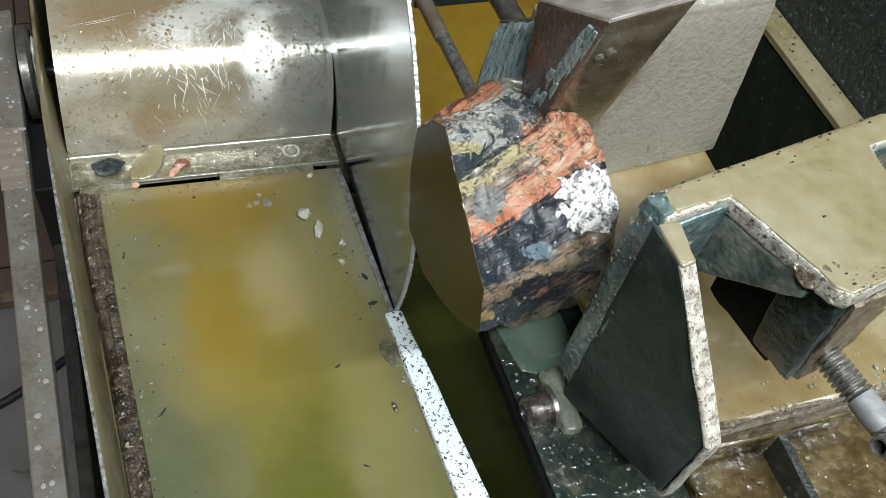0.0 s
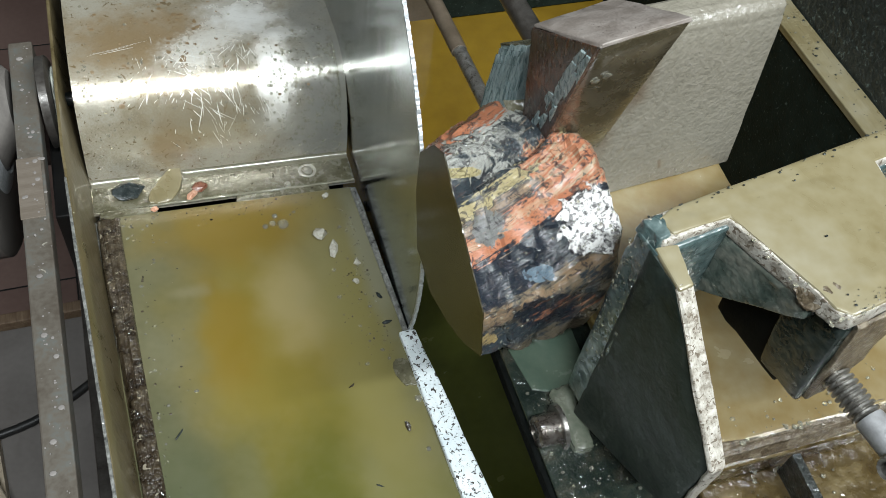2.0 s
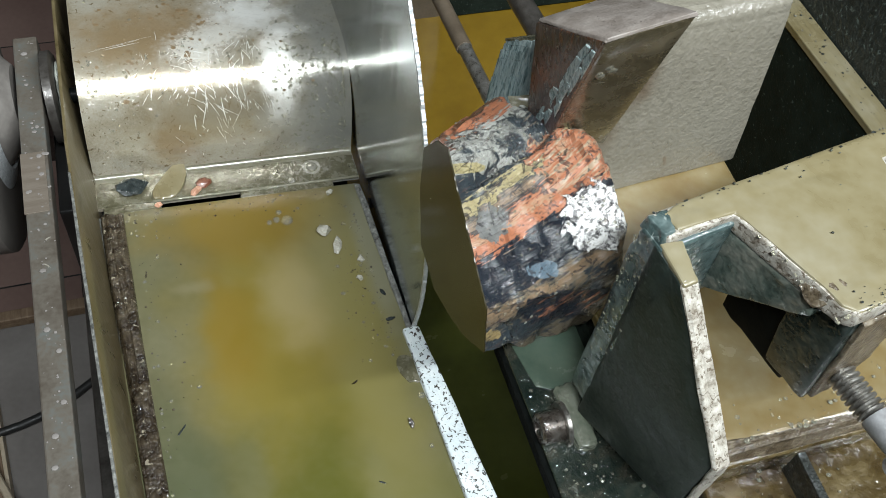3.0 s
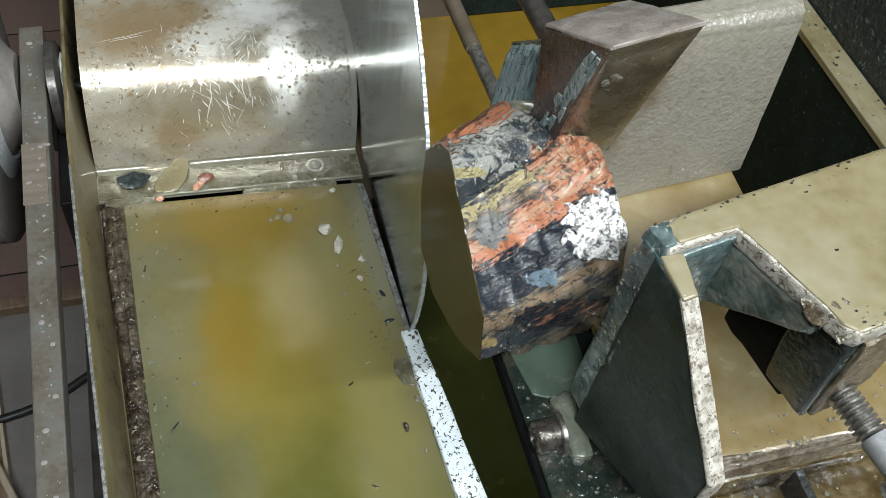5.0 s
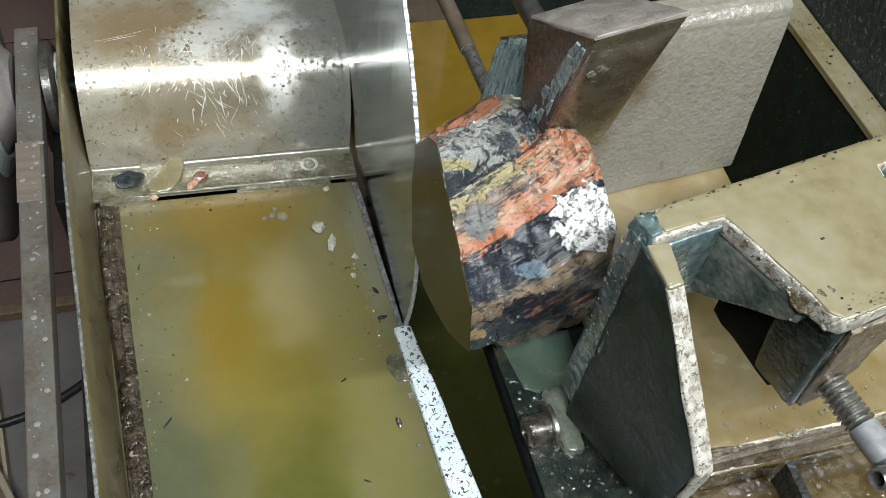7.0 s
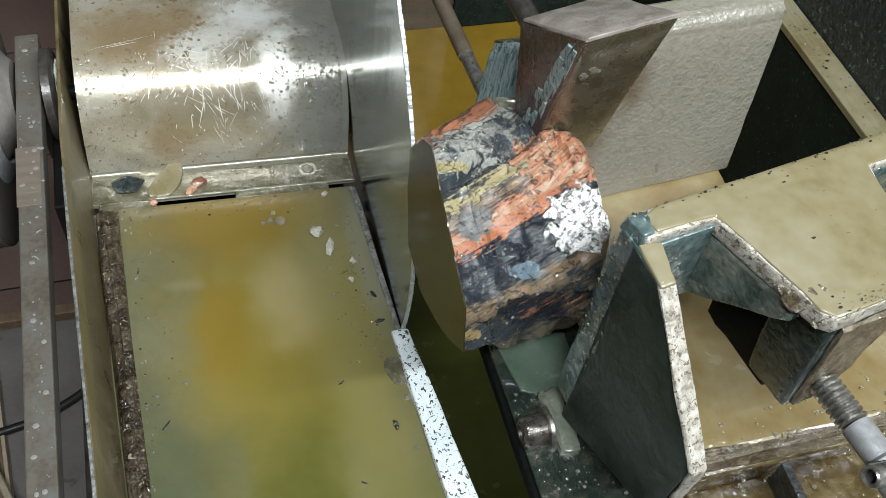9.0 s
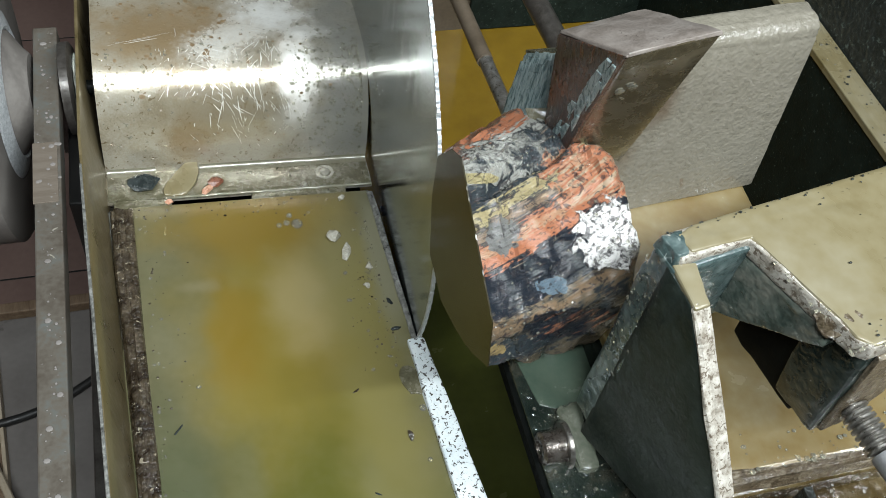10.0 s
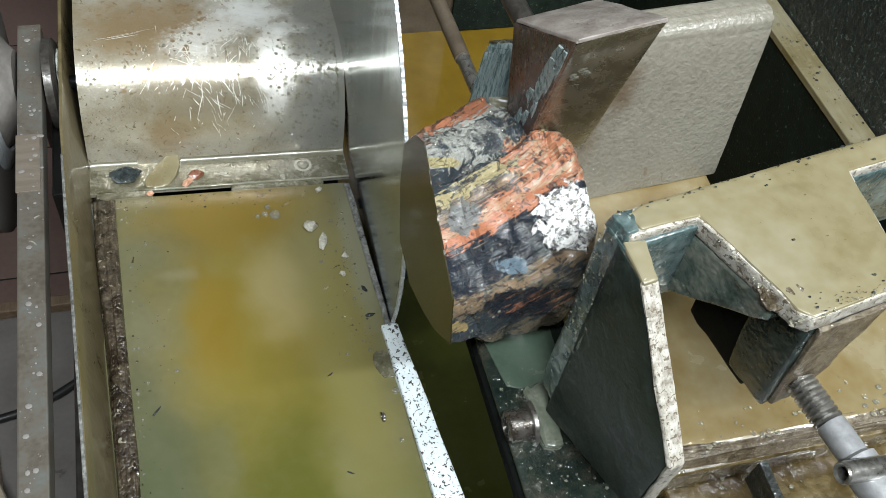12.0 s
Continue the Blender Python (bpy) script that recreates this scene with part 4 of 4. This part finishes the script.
part("black_fin", prism([(-0.338, 0.050), (-0.338, 0.080), (-0.43, 0.074), (-0.43, 0.050)], "x", 0.1865, 0.1925, 0.0006), TANK, carriage, "black steel fin")
part("feed_rod", tube([(0.138, 0.472, -0.029), (0.158, -0.2, -0.029)], 0.0072, 18), SCREW, carriage, "long worn steel feed rod", smooth=True)
part("rod_sleeve", tube([(0.138, 0.470, -0.029), (0.1465, 0.175, -0.029)], 0.0084, 18), BROWN, carriage, "rusty sleeve", smooth=True)
part("slide_shaft", tube([(0.226, 0.472, -0.04), (0.255, -0.2, -0.04)], 0.0125, 20), DARKSTEEL, carriage, "dark slide shaft", smooth=True)
part("runner", box(0.135, 0.17, -0.32, -0.20, -0.045, 0.030), TANK, carriage)
part("runner", box(0.235, 0.275, -0.32, -0.20, -0.058, 0.0475), TANK, carriage)
part("tab", roughened(box(0.0635, 0.080, -0.292, -0.244, 0.0440, 0.0545, 0.004), 6, 0.0026, 0.009), TABFILM, carriage, "pale slurry-coated tab", smooth=True)
bolt = thing("clamp_bolt", pose(0.0625, -0.2715, 0.0510), "rusty wet bolt with a washer in the carriage plate", "bolt")
part("head", lathe([(0.0, -0.0165), (0.0050, -0.0165), (0.0055, -0.0185), (0.0088, -0.0185), (0.0108, -0.0168), (0.0108, -0.0025), (0.0, -0.0025)], 32, ALONG_X), BOLT, bolt, smooth=True)
part("washer", lathe([(0.0, -0.0030), (0.0148, -0.0030), (0.0155, -0.0020), (0.0155, 0.0), (0.0, 0.0)], 36, ALONG_X), SCREW, bolt, "bright washer", smooth=True)


def on_plate(rng):
    return Vector((0.050 + 0.07 * rng.random(), -0.40 + 0.17 * rng.random() ** 0.7, 0.0472)), Vector((0, 0, 1))


def on_table(rng):
    if rng.random() < 0.5:
        return Vector((0.15 + 0.2 * rng.random(), -0.328 + 0.03 * rng.random() ** 2, 0.0955)), Vector((0, 0, 1))
    return Vector((0.14 + 0.22 * rng.random(), -0.335 - 0.07 * rng.random(), 0.0555)), Vector((0, 0, 1))


tagged(part("oil_spray", drops(300, 31, on_plate, 0.0003, 0.0013), DROP, carriage, "clear oil drops on the plate", smooth=True), kind="stuff")
tagged(part("oil_spray", drops(200, 32, on_table, 0.0004, 0.0022, 0.35), DROP, carriage, smooth=True), kind="stuff")

fixed = thing("fixed_jaw", pose(0.138, -0.127, 0.0945, 0, 0, 5), "grey slurry-coated cast fixed jaw plate", "clamp jaw")
plate = part("plate", roughened(prism([(0.0, 0.0), (0.012, 0.128), (0.0145, 0.138), (0.022, 0.1425), (0.036, 0.1430), (0.030, 0.0)], "x", -0.062, 0.1155, 0.003, 3), 7, 0.0009, 0.007), GREY, fixed, smooth=True)
part("foot", box(-0.05, 0.095, 0.028, 0.06, 0.0, 0.05, 0.003), GREY, fixed)

jaw = thing("movable_jaw", pose(0.078, -0.252, 0, 0, 0, 10), "dark green cast clamp jaw with slurry on top", "clamp jaw")
part("face_plate", roughened(prism([(0.003, 0.066), (0.003, 0.214), (-0.0005, 0.2335), (-0.018, 0.2335), (-0.018, 0.066)], "x", -0.0055, 0.0050, 0.002), 6, 0.0012, 0.009), TEAL, jaw, "wet teal jaw plate", smooth=True)
part("face_plate", roughened(prism([(0.003, 0.160), (0.003, 0.214), (-0.0005, 0.2335), (-0.018, 0.2335), (-0.018, 0.172)], "x", 0.0045, 0.24, 0.002), 6, 0.0012, 0.009), TEAL, jaw, smooth=True)
part("gusset", roughened(prism([(-0.0120, 0.2325), (-0.036, 0.2290), (-0.1045, 0.1535), (-0.102, 0.086), (-0.0120, 0.0520)], "x", -0.0060, 0.0035, 0.0014), 6, 0.0011, 0.009), GREEN, jaw, smooth=True)
part("gusset_edge", roughened(prism([(-0.0365, 0.2320), (-0.0395, 0.2290), (-0.1075, 0.1550), (-0.1050, 0.085), (-0.1025, 0.085), (-0.1045, 0.1540), (-0.036, 0.2290)], "x", -0.0068, 0.0040, 0.0012), 6, 0.0012, 0.004), WORN, jaw, "pale worn slanting edge")
part("gusset_pool", roughened(hull([(-0.004, -0.013, 0.2345), (0.0085, -0.0165, 0.2345), (0.0032, -0.039, 0.2312), (-0.0058, -0.039, 0.2312), (-0.004, -0.013, 0.2290), (0.0085, -0.0165, 0.2290), (0.0032, -0.039, 0.2270), (-0.0058, -0.039, 0.2270)], 0.0012), 3, 0.0005, 0.005), PALE, jaw, "slurry pool on the gusset", smooth=True)
TONGUE = [(-0.003, 0.002), (0.24, 0.002), (0.24, -0.0165), (0.145, -0.0165), (0.131, -0.072), (0.1285, -0.0905), (0.059, -0.0905), (0.0535, -0.083), (0.0520, -0.0700), (0.0405, -0.0165), (-0.001, -0.0150)]
part("top_plate", roughened(prism(TONGUE, "z", 0.2265, 0.2385, 0.0015), 4, 0.0008, 0.006), WORN, jaw, "pale worn top plate", smooth=True)
SHRUNK = [(0.0045, -0.0015), (0.016, 0.0018), (0.2395, 0.0018), (0.2395, -0.0155), (0.1440, -0.0155), (0.1303, -0.0715), (0.128, -0.0895), (0.0598, -0.0895), (0.0545, -0.0825), (0.0532, -0.0698), (0.0415, -0.0154), (0.0065, -0.0130)]
part("slurry_sheet", roughened(prism(SHRUNK, "z", 0.2365, 0.2394, 0.0012), 6, 0.0006, 0.008), PALE, jaw, "pale yellow slurry sheet on top", smooth=True)
part("rib", roughened(hull([(0.0410, -0.0175, 0.2265), (0.0410, -0.0175, 0.176), (0.0525, -0.070, 0.2265), (0.053, -0.074, 0.217), (0.055, -0.0175, 0.2265), (0.055, -0.0175, 0.178), (0.066, -0.070, 0.2265), (0.066, -0.074, 0.218)], 0.001), 5, 0.0011, 0.006), RIBGREY, jaw, "slurry-smeared grey-green rib", smooth=True)
part("rib", roughened(hull([(0.145, -0.0175, 0.2265), (0.145, -0.0175, 0.178), (0.131, -0.070, 0.2265), (0.1305, -0.074, 0.218), (0.133, -0.0175, 0.2265), (0.133, -0.0175, 0.178), (0.121, -0.070, 0.2265), (0.121, -0.074, 0.218)], 0.001), 5, 0.0011, 0.006), TEAL, jaw, smooth=True)
part("worn_corner", roughened(hull([(-0.0050, 0.0020, 0.2310), (0.010, 0.0024, 0.2320), (-0.0050, -0.0155, 0.2310), (0.006, -0.0160, 0.2320), (-0.0030, 0.0005, 0.2392), (0.009, 0.0008, 0.2396), (-0.0020, -0.0125, 0.2394), (0.005, -0.0130, 0.2396)], 0.001), 5, 0.0012, 0.005), TEAL, jaw, "worn teal corner", smooth=True)
part("corner_crust", roughened(hull([(0.047, -0.060, 0.232), (0.062, -0.064, 0.2385), (0.058, -0.080, 0.2395), (0.049, -0.074, 0.226), (0.066, -0.074, 0.2395), (0.0555, -0.066, 0.239)], 0.001), 4, 0.002, 0.005), CRUST, jaw, "brown crust at the corner", smooth=True)
nut = part("nut_block", roughened(hull([(0.0655, -0.0895, 0.2265), (0.118, -0.0895, 0.2265), (0.0985, -0.0905, 0.152), (0.0715, -0.0905, 0.143), (0.0640, -0.0540, 0.2100), (0.12, -0.0540, 0.2100), (0.1, -0.0600, 0.150), (0.0680, -0.0600, 0.146)], 0.002), 5, 0.001, 0.008), NUT, jaw, "dark green nut block", smooth=True)
# pitch black in place of the deep shade under the rib
part("web", roughened(box(0.0700, 0.098, -0.0750, -0.0185, 0.1410, 0.2255, 0.002), 5, 0.0010, 0.008), PITCH, jaw, "web coloured black for the shade in the cavity", smooth=True)
part("nut_face", roughened(hull([(0.0690, -0.0895, 0.2255), (0.1165, -0.0895, 0.2255), (0.0975, -0.0905, 0.154), (0.0745, -0.0905, 0.146), (0.0690, -0.0925, 0.2245), (0.1150, -0.0925, 0.2245), (0.0970, -0.0935, 0.156), (0.0755, -0.0935, 0.148)], 0.0005), 6, 0.0013, 0.005), CRUST, nut, "brown crusted face", smooth=True)


def on_jaw(rng):
    k = rng.random()
    if k < 0.4:
        return Vector((-0.0060, -0.016 + 0.018 * rng.random(), 0.10 + 0.13 * rng.random() ** 0.6)), Vector((-1, 0, 0))
    if k < 0.7:
        return Vector((0.044 + 0.2 * rng.random() * 0.5, -0.0905 + 0.004 * rng.random(), 0.2392)), Vector((0, 0, 1))
    return Vector((0.043 + 0.012 * rng.random(), -0.018 - 0.05 * rng.random(), 0.2385)), Vector((0, 0, 1))


tagged(part("oil_spray", drops(260, 41, on_jaw, 0.0003, 0.0012), DROP, jaw, "clear oil drops on the jaw", smooth=True), kind="stuff")

def jaw_grit(rng):
    k = rng.random()
    if k < 0.45:
        x = 0.24 * rng.random()
        return Vector((x, 0.001 - 0.003 * rng.random() ** 2, 0.2402)), Vector((0, 0, 1))
    if k < 0.8:
        return Vector((0.064 + 0.06 * rng.random(), -0.0885 + 0.010 * rng.random() ** 2, 0.2402)), Vector((0, 0, 1))
    return Vector((0.06 + 0.16 * rng.random(), -0.002 - 0.06 * rng.random() * (0.2 if rng.random() < 0.5 else 1), 0.2402)), Vector((0, 0, 1))


tagged(part("grit", drops(150, 43, jaw_grit, 0.0002, 0.0009), TANK, jaw, "dark grit on the slurry"), kind="stuff")

screw = thing("clamp_screw", pose(0.1770, -0.3270, 0.169, 0, 0, 9), "worn steel clamp screw with a cross handle", "screw")
thread = [(0.0, 0.012)]
for i in range(9):
    z = -0.0005 - i * 0.0034
    thread += [(0.0060, z + 0.0014), (0.0085, z + 0.0006), (0.0085, z - 0.0006), (0.0060, z - 0.0014)]
thread.append((0.0, -0.0310))
part("thread", lathe(thread, 28, ALONG_Y @ pose(0, 0, 0)), SCREW, screw, "bright worn thread", smooth=True)
part("shaft", lathe([(0.0, -0.0300), (0.0078, -0.0300), (0.0082, -0.0315), (0.0082, -0.051), (0.0, -0.051)], 28, ALONG_Y), GREYMETAL, screw, "smooth grey shaft", smooth=True)
part("collar", lathe([(0.0, -0.0502), (0.0085, -0.0502), (0.0108, -0.052), (0.0110, -0.110), (0.0, -0.111)], 32, ALONG_Y), GREYMETAL, screw, smooth=True)
part("cross_handle", lathe([(0.0, 0.010), (0.0036, 0.010), (0.0036, 0.0225), (0.0052, 0.0235), (0.0060, 0.0225), (0.0060, -0.022), (0.0048, -0.026), (0.0, -0.0275)], 24, pose(0.0, -0.0615, 0.009, 0, -80, -8)), SCREW, screw, "hollow steel cross handle", smooth=True)

# ---- stones ----
stone = thing("stone_wedge", None, "dark wet stone wedge held against the fixed jaw", "stone")
part("core", roughened(hull([(0.0625, -0.19, 0.3015), (0.1095, -0.189, 0.3105), (0.0975, -0.138, 0.284), (0.0465, -0.148, 0.283), (0.070, -0.152, 0.195), (0.115, -0.142, 0.168), (0.108, -0.131, 0.168), (0.060, -0.137, 0.195)], 0.0012), 4, 0.0005, 0.01), BLOCK, stone, "dark wet front", smooth=True)
part("sawn_top", roughened(hull([(0.0618, -0.1900, 0.3005), (0.1100, -0.1890, 0.3095), (0.098, -0.1365, 0.2835), (0.0455, -0.148, 0.282), (0.0625, -0.1893, 0.3030), (0.1095, -0.1883, 0.3120), (0.0975, -0.1370, 0.2855), (0.0462, -0.148, 0.2842)], 0.0005), 5, 0.0007, 0.004), BLOCKTOP, stone, "rough grey sawn top", smooth=True)
part("streaked_side", roughened(hull([(0.0610, -0.1895, 0.3010), (0.0450, -0.148, 0.2815), (0.0585, -0.137, 0.196), (0.0685, -0.1515, 0.196), (0.0640, -0.1890, 0.3010), (0.0480, -0.148, 0.2815), (0.0615, -0.137, 0.196), (0.0715, -0.1515, 0.196)], 0.0005), 5, 0.0014, 0.008), BLOCKSIDE, stone, "brown and blue-grey streaked side", smooth=True)
def shard(top, bottom, width, proud):
    """A thin splinter lying along the wedge's side, blunt above and pointed below."""
    top, bottom = Vector(top), Vector(bottom)
    side = Vector((-0.36, 0.93, 0)).normalized() * width
    out = Vector((-0.90, -0.40, -0.15)) * proud
    mid = top.lerp(bottom, 0.45)
    return hull([top, top + side * 0.7, bottom, mid - side * 0.1, mid + side, top + out, top + side * 0.6 + out, bottom + out * 0.4, mid + out, mid + side * 0.9 + out], 0.0002)


edge_top, edge_low, inward = Vector((0.0605, -0.1890, 0.3000)), Vector((0.0680, -0.1520, 0.1960)), Vector((-0.006, 0.017, -0.006))
shard_rng = random.Random(17)
for k in range(17):
    f, g = 0.06 + 0.74 * k / 16 + shard_rng.uniform(-0.03, 0.03), shard_rng.uniform(0.0, 0.30) + 0.75 * (k / 16) * shard_rng.random()
    long = shard_rng.uniform(0.16, 0.30)
    a, b = edge_top.lerp(edge_low, f) + inward * g, edge_top.lerp(edge_low, min(1.0, f + long)) + inward * (g + shard_rng.uniform(-0.05, 0.08))
    part("splinter", shard(a, b, shard_rng.uniform(0.0025, 0.0060), shard_rng.uniform(0.0008, 0.0018)), SLATE, stone, "blue-grey splinter" if k == 0 else "")


def on_wedge(rng):
    f, g = 0.24 + 0.20 * rng.random(), 0.10 + 0.22 * rng.random()
    p = Vector((0.0625, -0.19, 0.3015)).lerp(Vector((0.070, -0.152, 0.195)), f) + g * Vector((0.047, 0.001, 0.009))
    return p + Vector((0, -0.0008, 0)), Vector((0.05, -0.93, -0.33))


tagged(part("wet_spatter", drops(16, 51, on_wedge, 0.0006, 0.0028, 0.18), DROP, stone, "clear wet spatter", smooth=True), kind="stuff")
slate = thing("slate_slab", None, "thin blue-grey layered stone slab standing upright", "stone slab")
part("slab", roughened(hull([(0.0560, -0.094, 0.2235), (0.062, -0.116, 0.2395), (0.082, -0.112, 0.2395), (0.078, -0.094, 0.2235), (0.0500, -0.094, 0.120), (0.064, -0.118, 0.120), (0.085, -0.116, 0.120), (0.08, -0.094, 0.120)], 0.0008), 6, 0.0016, 0.007), SLATE, slate, smooth=True)
part("green_top", hull([(0.0555, -0.0945, 0.2245), (0.0625, -0.1150, 0.2400), (0.081, -0.1115, 0.2400), (0.077, -0.0945, 0.2245), (0.0555, -0.0945, 0.2225), (0.0625, -0.115, 0.2380), (0.081, -0.1115, 0.2380), (0.077, -0.0945, 0.2225)], 0.0003), FILM, slate, "grey-green wet top")


for k, (lean, top) in enumerate(((0.0, 0.2345), (0.0014, 0.2300), (0.0028, 0.2230), (0.0040, 0.2080), (0.0050, 0.1930))):
    layer = [(0.0555 - lean, -0.0945, top - 0.014), (0.0612 - lean, -0.1155 + lean, top), (0.0626 - lean, -0.1160 + lean, top - 0.001), (0.0570 - lean, -0.0945, top - 0.016), (0.0493 - lean, -0.094, 0.120), (0.0632 - lean, -0.1185, 0.120), (0.0647 - lean, -0.1185, 0.120), (0.0507 - lean, -0.094, 0.120)]
    part("layer", roughened(hull(layer, 0.0002), 4, 0.0007, 0.005), SLATE, slate, "pale split layer" if k == 0 else "", smooth=True)


def rock_mesh():
    """Sections along x, blended into one another, then broken up along the beds."""
    near = [(-0.133, 0.182), (-0.135, 0.146), (-0.149, 0.105), (-0.181, 0.099), (-0.214, 0.113), (-0.239, 0.130), (-0.261, 0.151), (-0.252, 0.182), (-0.221, 0.195), (-0.191, 0.208), (-0.170, 0.219), (-0.153, 0.208)]
    middle = [(-0.112, 0.190), (-0.115, 0.135), (-0.130, 0.100), (-0.169, 0.094), (-0.205, 0.097), (-0.232, 0.103), (-0.242, 0.118), (-0.242, 0.168), (-0.217, 0.187), (-0.187, 0.200), (-0.160, 0.206), (-0.126, 0.207)]
    far = [(-0.132, 0.172), (-0.132, 0.135), (-0.140, 0.102), (-0.169, 0.095), (-0.205, 0.095), (-0.226, 0.098), (-0.232, 0.120), (-0.233, 0.165), (-0.222, 0.190), (-0.192, 0.203), (-0.166, 0.208), (-0.146, 0.196)]
    stations = [(-0.003, near), (0.045, middle), (0.092, far)]
    around, slices = 12, 50

    def ring_at(x):
        for (xa, a), (xb, b) in zip(stations, stations[1:]):
            if x <= xb + 1e-9:
                f = (x - xa) / (xb - xa)
                return [(Vector(p).lerp(Vector(q), f)) for p, q in zip(a, b)]

    def smooth_ring(ring):
        out = []
        for i in range(len(ring)):
            p, q = ring[i], ring[(i + 1) % len(ring)]
            out += [p.lerp(q, k / around) for k in range(around)]
        return out

    bm = bmesh.new()
    rings = []
    for s in range(slices + 1):
        x = -0.003 + 0.095 * s / slices
        ring = smooth_ring(ring_at(x))
        centre = sum(ring, Vector((0, 0))) / len(ring)
        row = []
        for p in ring:
            grow = 1 - 0.10 * max(0, (x - 0.084) / 0.008) ** 2
            y, z = centre + (p - centre) * grow
            q = Vector((x, y, z))
            out = Vector((0, y - centre.x, z - centre.y)).normalized()
            bed = 0.47 * x - y - 0.56 * z
            push = 0.0014 * noise.noise(q / 0.017) + 0.0018 * noise.noise(Vector((bed * 190, x * 16, (y - z) * 16))) + 0.0016 * (abs(noise.noise(q / 0.010 + Vector((5, 5, 5)))) - 0.25) + 0.0007 * noise.noise(q / 0.0035)
            _, cells = noise.voronoi(q / 0.021)
            seed_at = cells[0]
            lean = Vector((noise.noise(seed_at * 3.1), noise.noise(seed_at * 3.1 + Vector((9, 0, 0))), noise.noise(seed_at * 3.1 + Vector((0, 9, 0)))))
            push += 0.021 * max(-0.07, min(0.07, 0.6 * (q / 0.021 - seed_at).dot(lean)))
            # a bed that weathered back across the top
            push -= 0.0085 * math.exp(-((bed - 0.072 + 0.007 * noise.noise(q / 0.02)) / 0.0042) ** 2) * min(1, max(0, (x + 0.003) / 0.015))
            row.append(bm.verts.new(q + out * push * (1 if s else 0.25)))
        rings.append(row)
    for a, b in zip(rings, rings[1:]):
        for k in range(len(a)):
            bm.faces.new((a[k], a[(k + 1) % len(a)], b[(k + 1) % len(a)], b[k]))
    bm.faces.new(rings[-1])
    bm.faces.new(rings[0])
    return bm, [v.co.copy() for v in rings[0]]


rock = thing("rough_rock", None, "banded orange, silver and black wet rough rock clamped for sawing", "rock")
rock_bm, cut_ring = rock_mesh()
bmesh.ops.recalc_face_normals(rock_bm, faces=rock_bm.faces)
rock_bm.normal_update()
wet_spots = [(v.co.copy(), v.normal.copy()) for v in rock_bm.verts if v.normal.z > 0.15 and v.co.x > 0.0]
tagged(part("oil_spray", drops(650, 91, lambda rng: rng.choice(wet_spots), 0.0003, 0.0011, 0.7), DROP, rock, "clear oil beads on the rock", smooth=True), kind="stuff")
part("rock_body", rock_bm, ROCK, rock, "orange and black banded broken stone", smooth=True)
part("green_vein", roughened(hull([(0.048, -0.126, 0.2085), (0.070, -0.133, 0.2120), (0.090, -0.149, 0.2115), (0.088, -0.153, 0.2040), (0.066, -0.140, 0.2030), (0.050, -0.133, 0.2020)], 0.0006), 3, 0.0008, 0.006), FILM, rock, "thin grey-green vein", smooth=True)
face_bm = bmesh.new()
face_ring = [face_bm.verts.new((-0.0036, v.y, v.z)) for v in cut_ring]
back_ring = [face_bm.verts.new((-0.0028, v.y, v.z)) for v in cut_ring]
face_bm.faces.new(face_ring), face_bm.faces.new(back_ring)
for i in range(len(face_ring)):
    j = (i + 1) % len(face_ring)
    face_bm.faces.new((face_ring[i], face_ring[j], back_ring[j], back_ring[i]))
part("sawn_face", face_bm, SAWN, rock, "smooth dark sawn face")

# ---- floor tiles ----
tile_mesh = None
for i in range(14):
    for j in range(15):
        at = (-2.01 + 0.303 * i, -2.05 + 0.303 * j, -0.7515)
        if tile_mesh is None:
            tile = part("tile", box(-0.150, 0.150, -0.150, 0.150, -0.006, 0.0, 0.001), FLOOR, floor_ob)
            tile_mesh = tile.data
        else:
            tile = new("tile", tile_mesh)
            tile.parent = floor_ob
        tile.matrix_local = pose(*at)
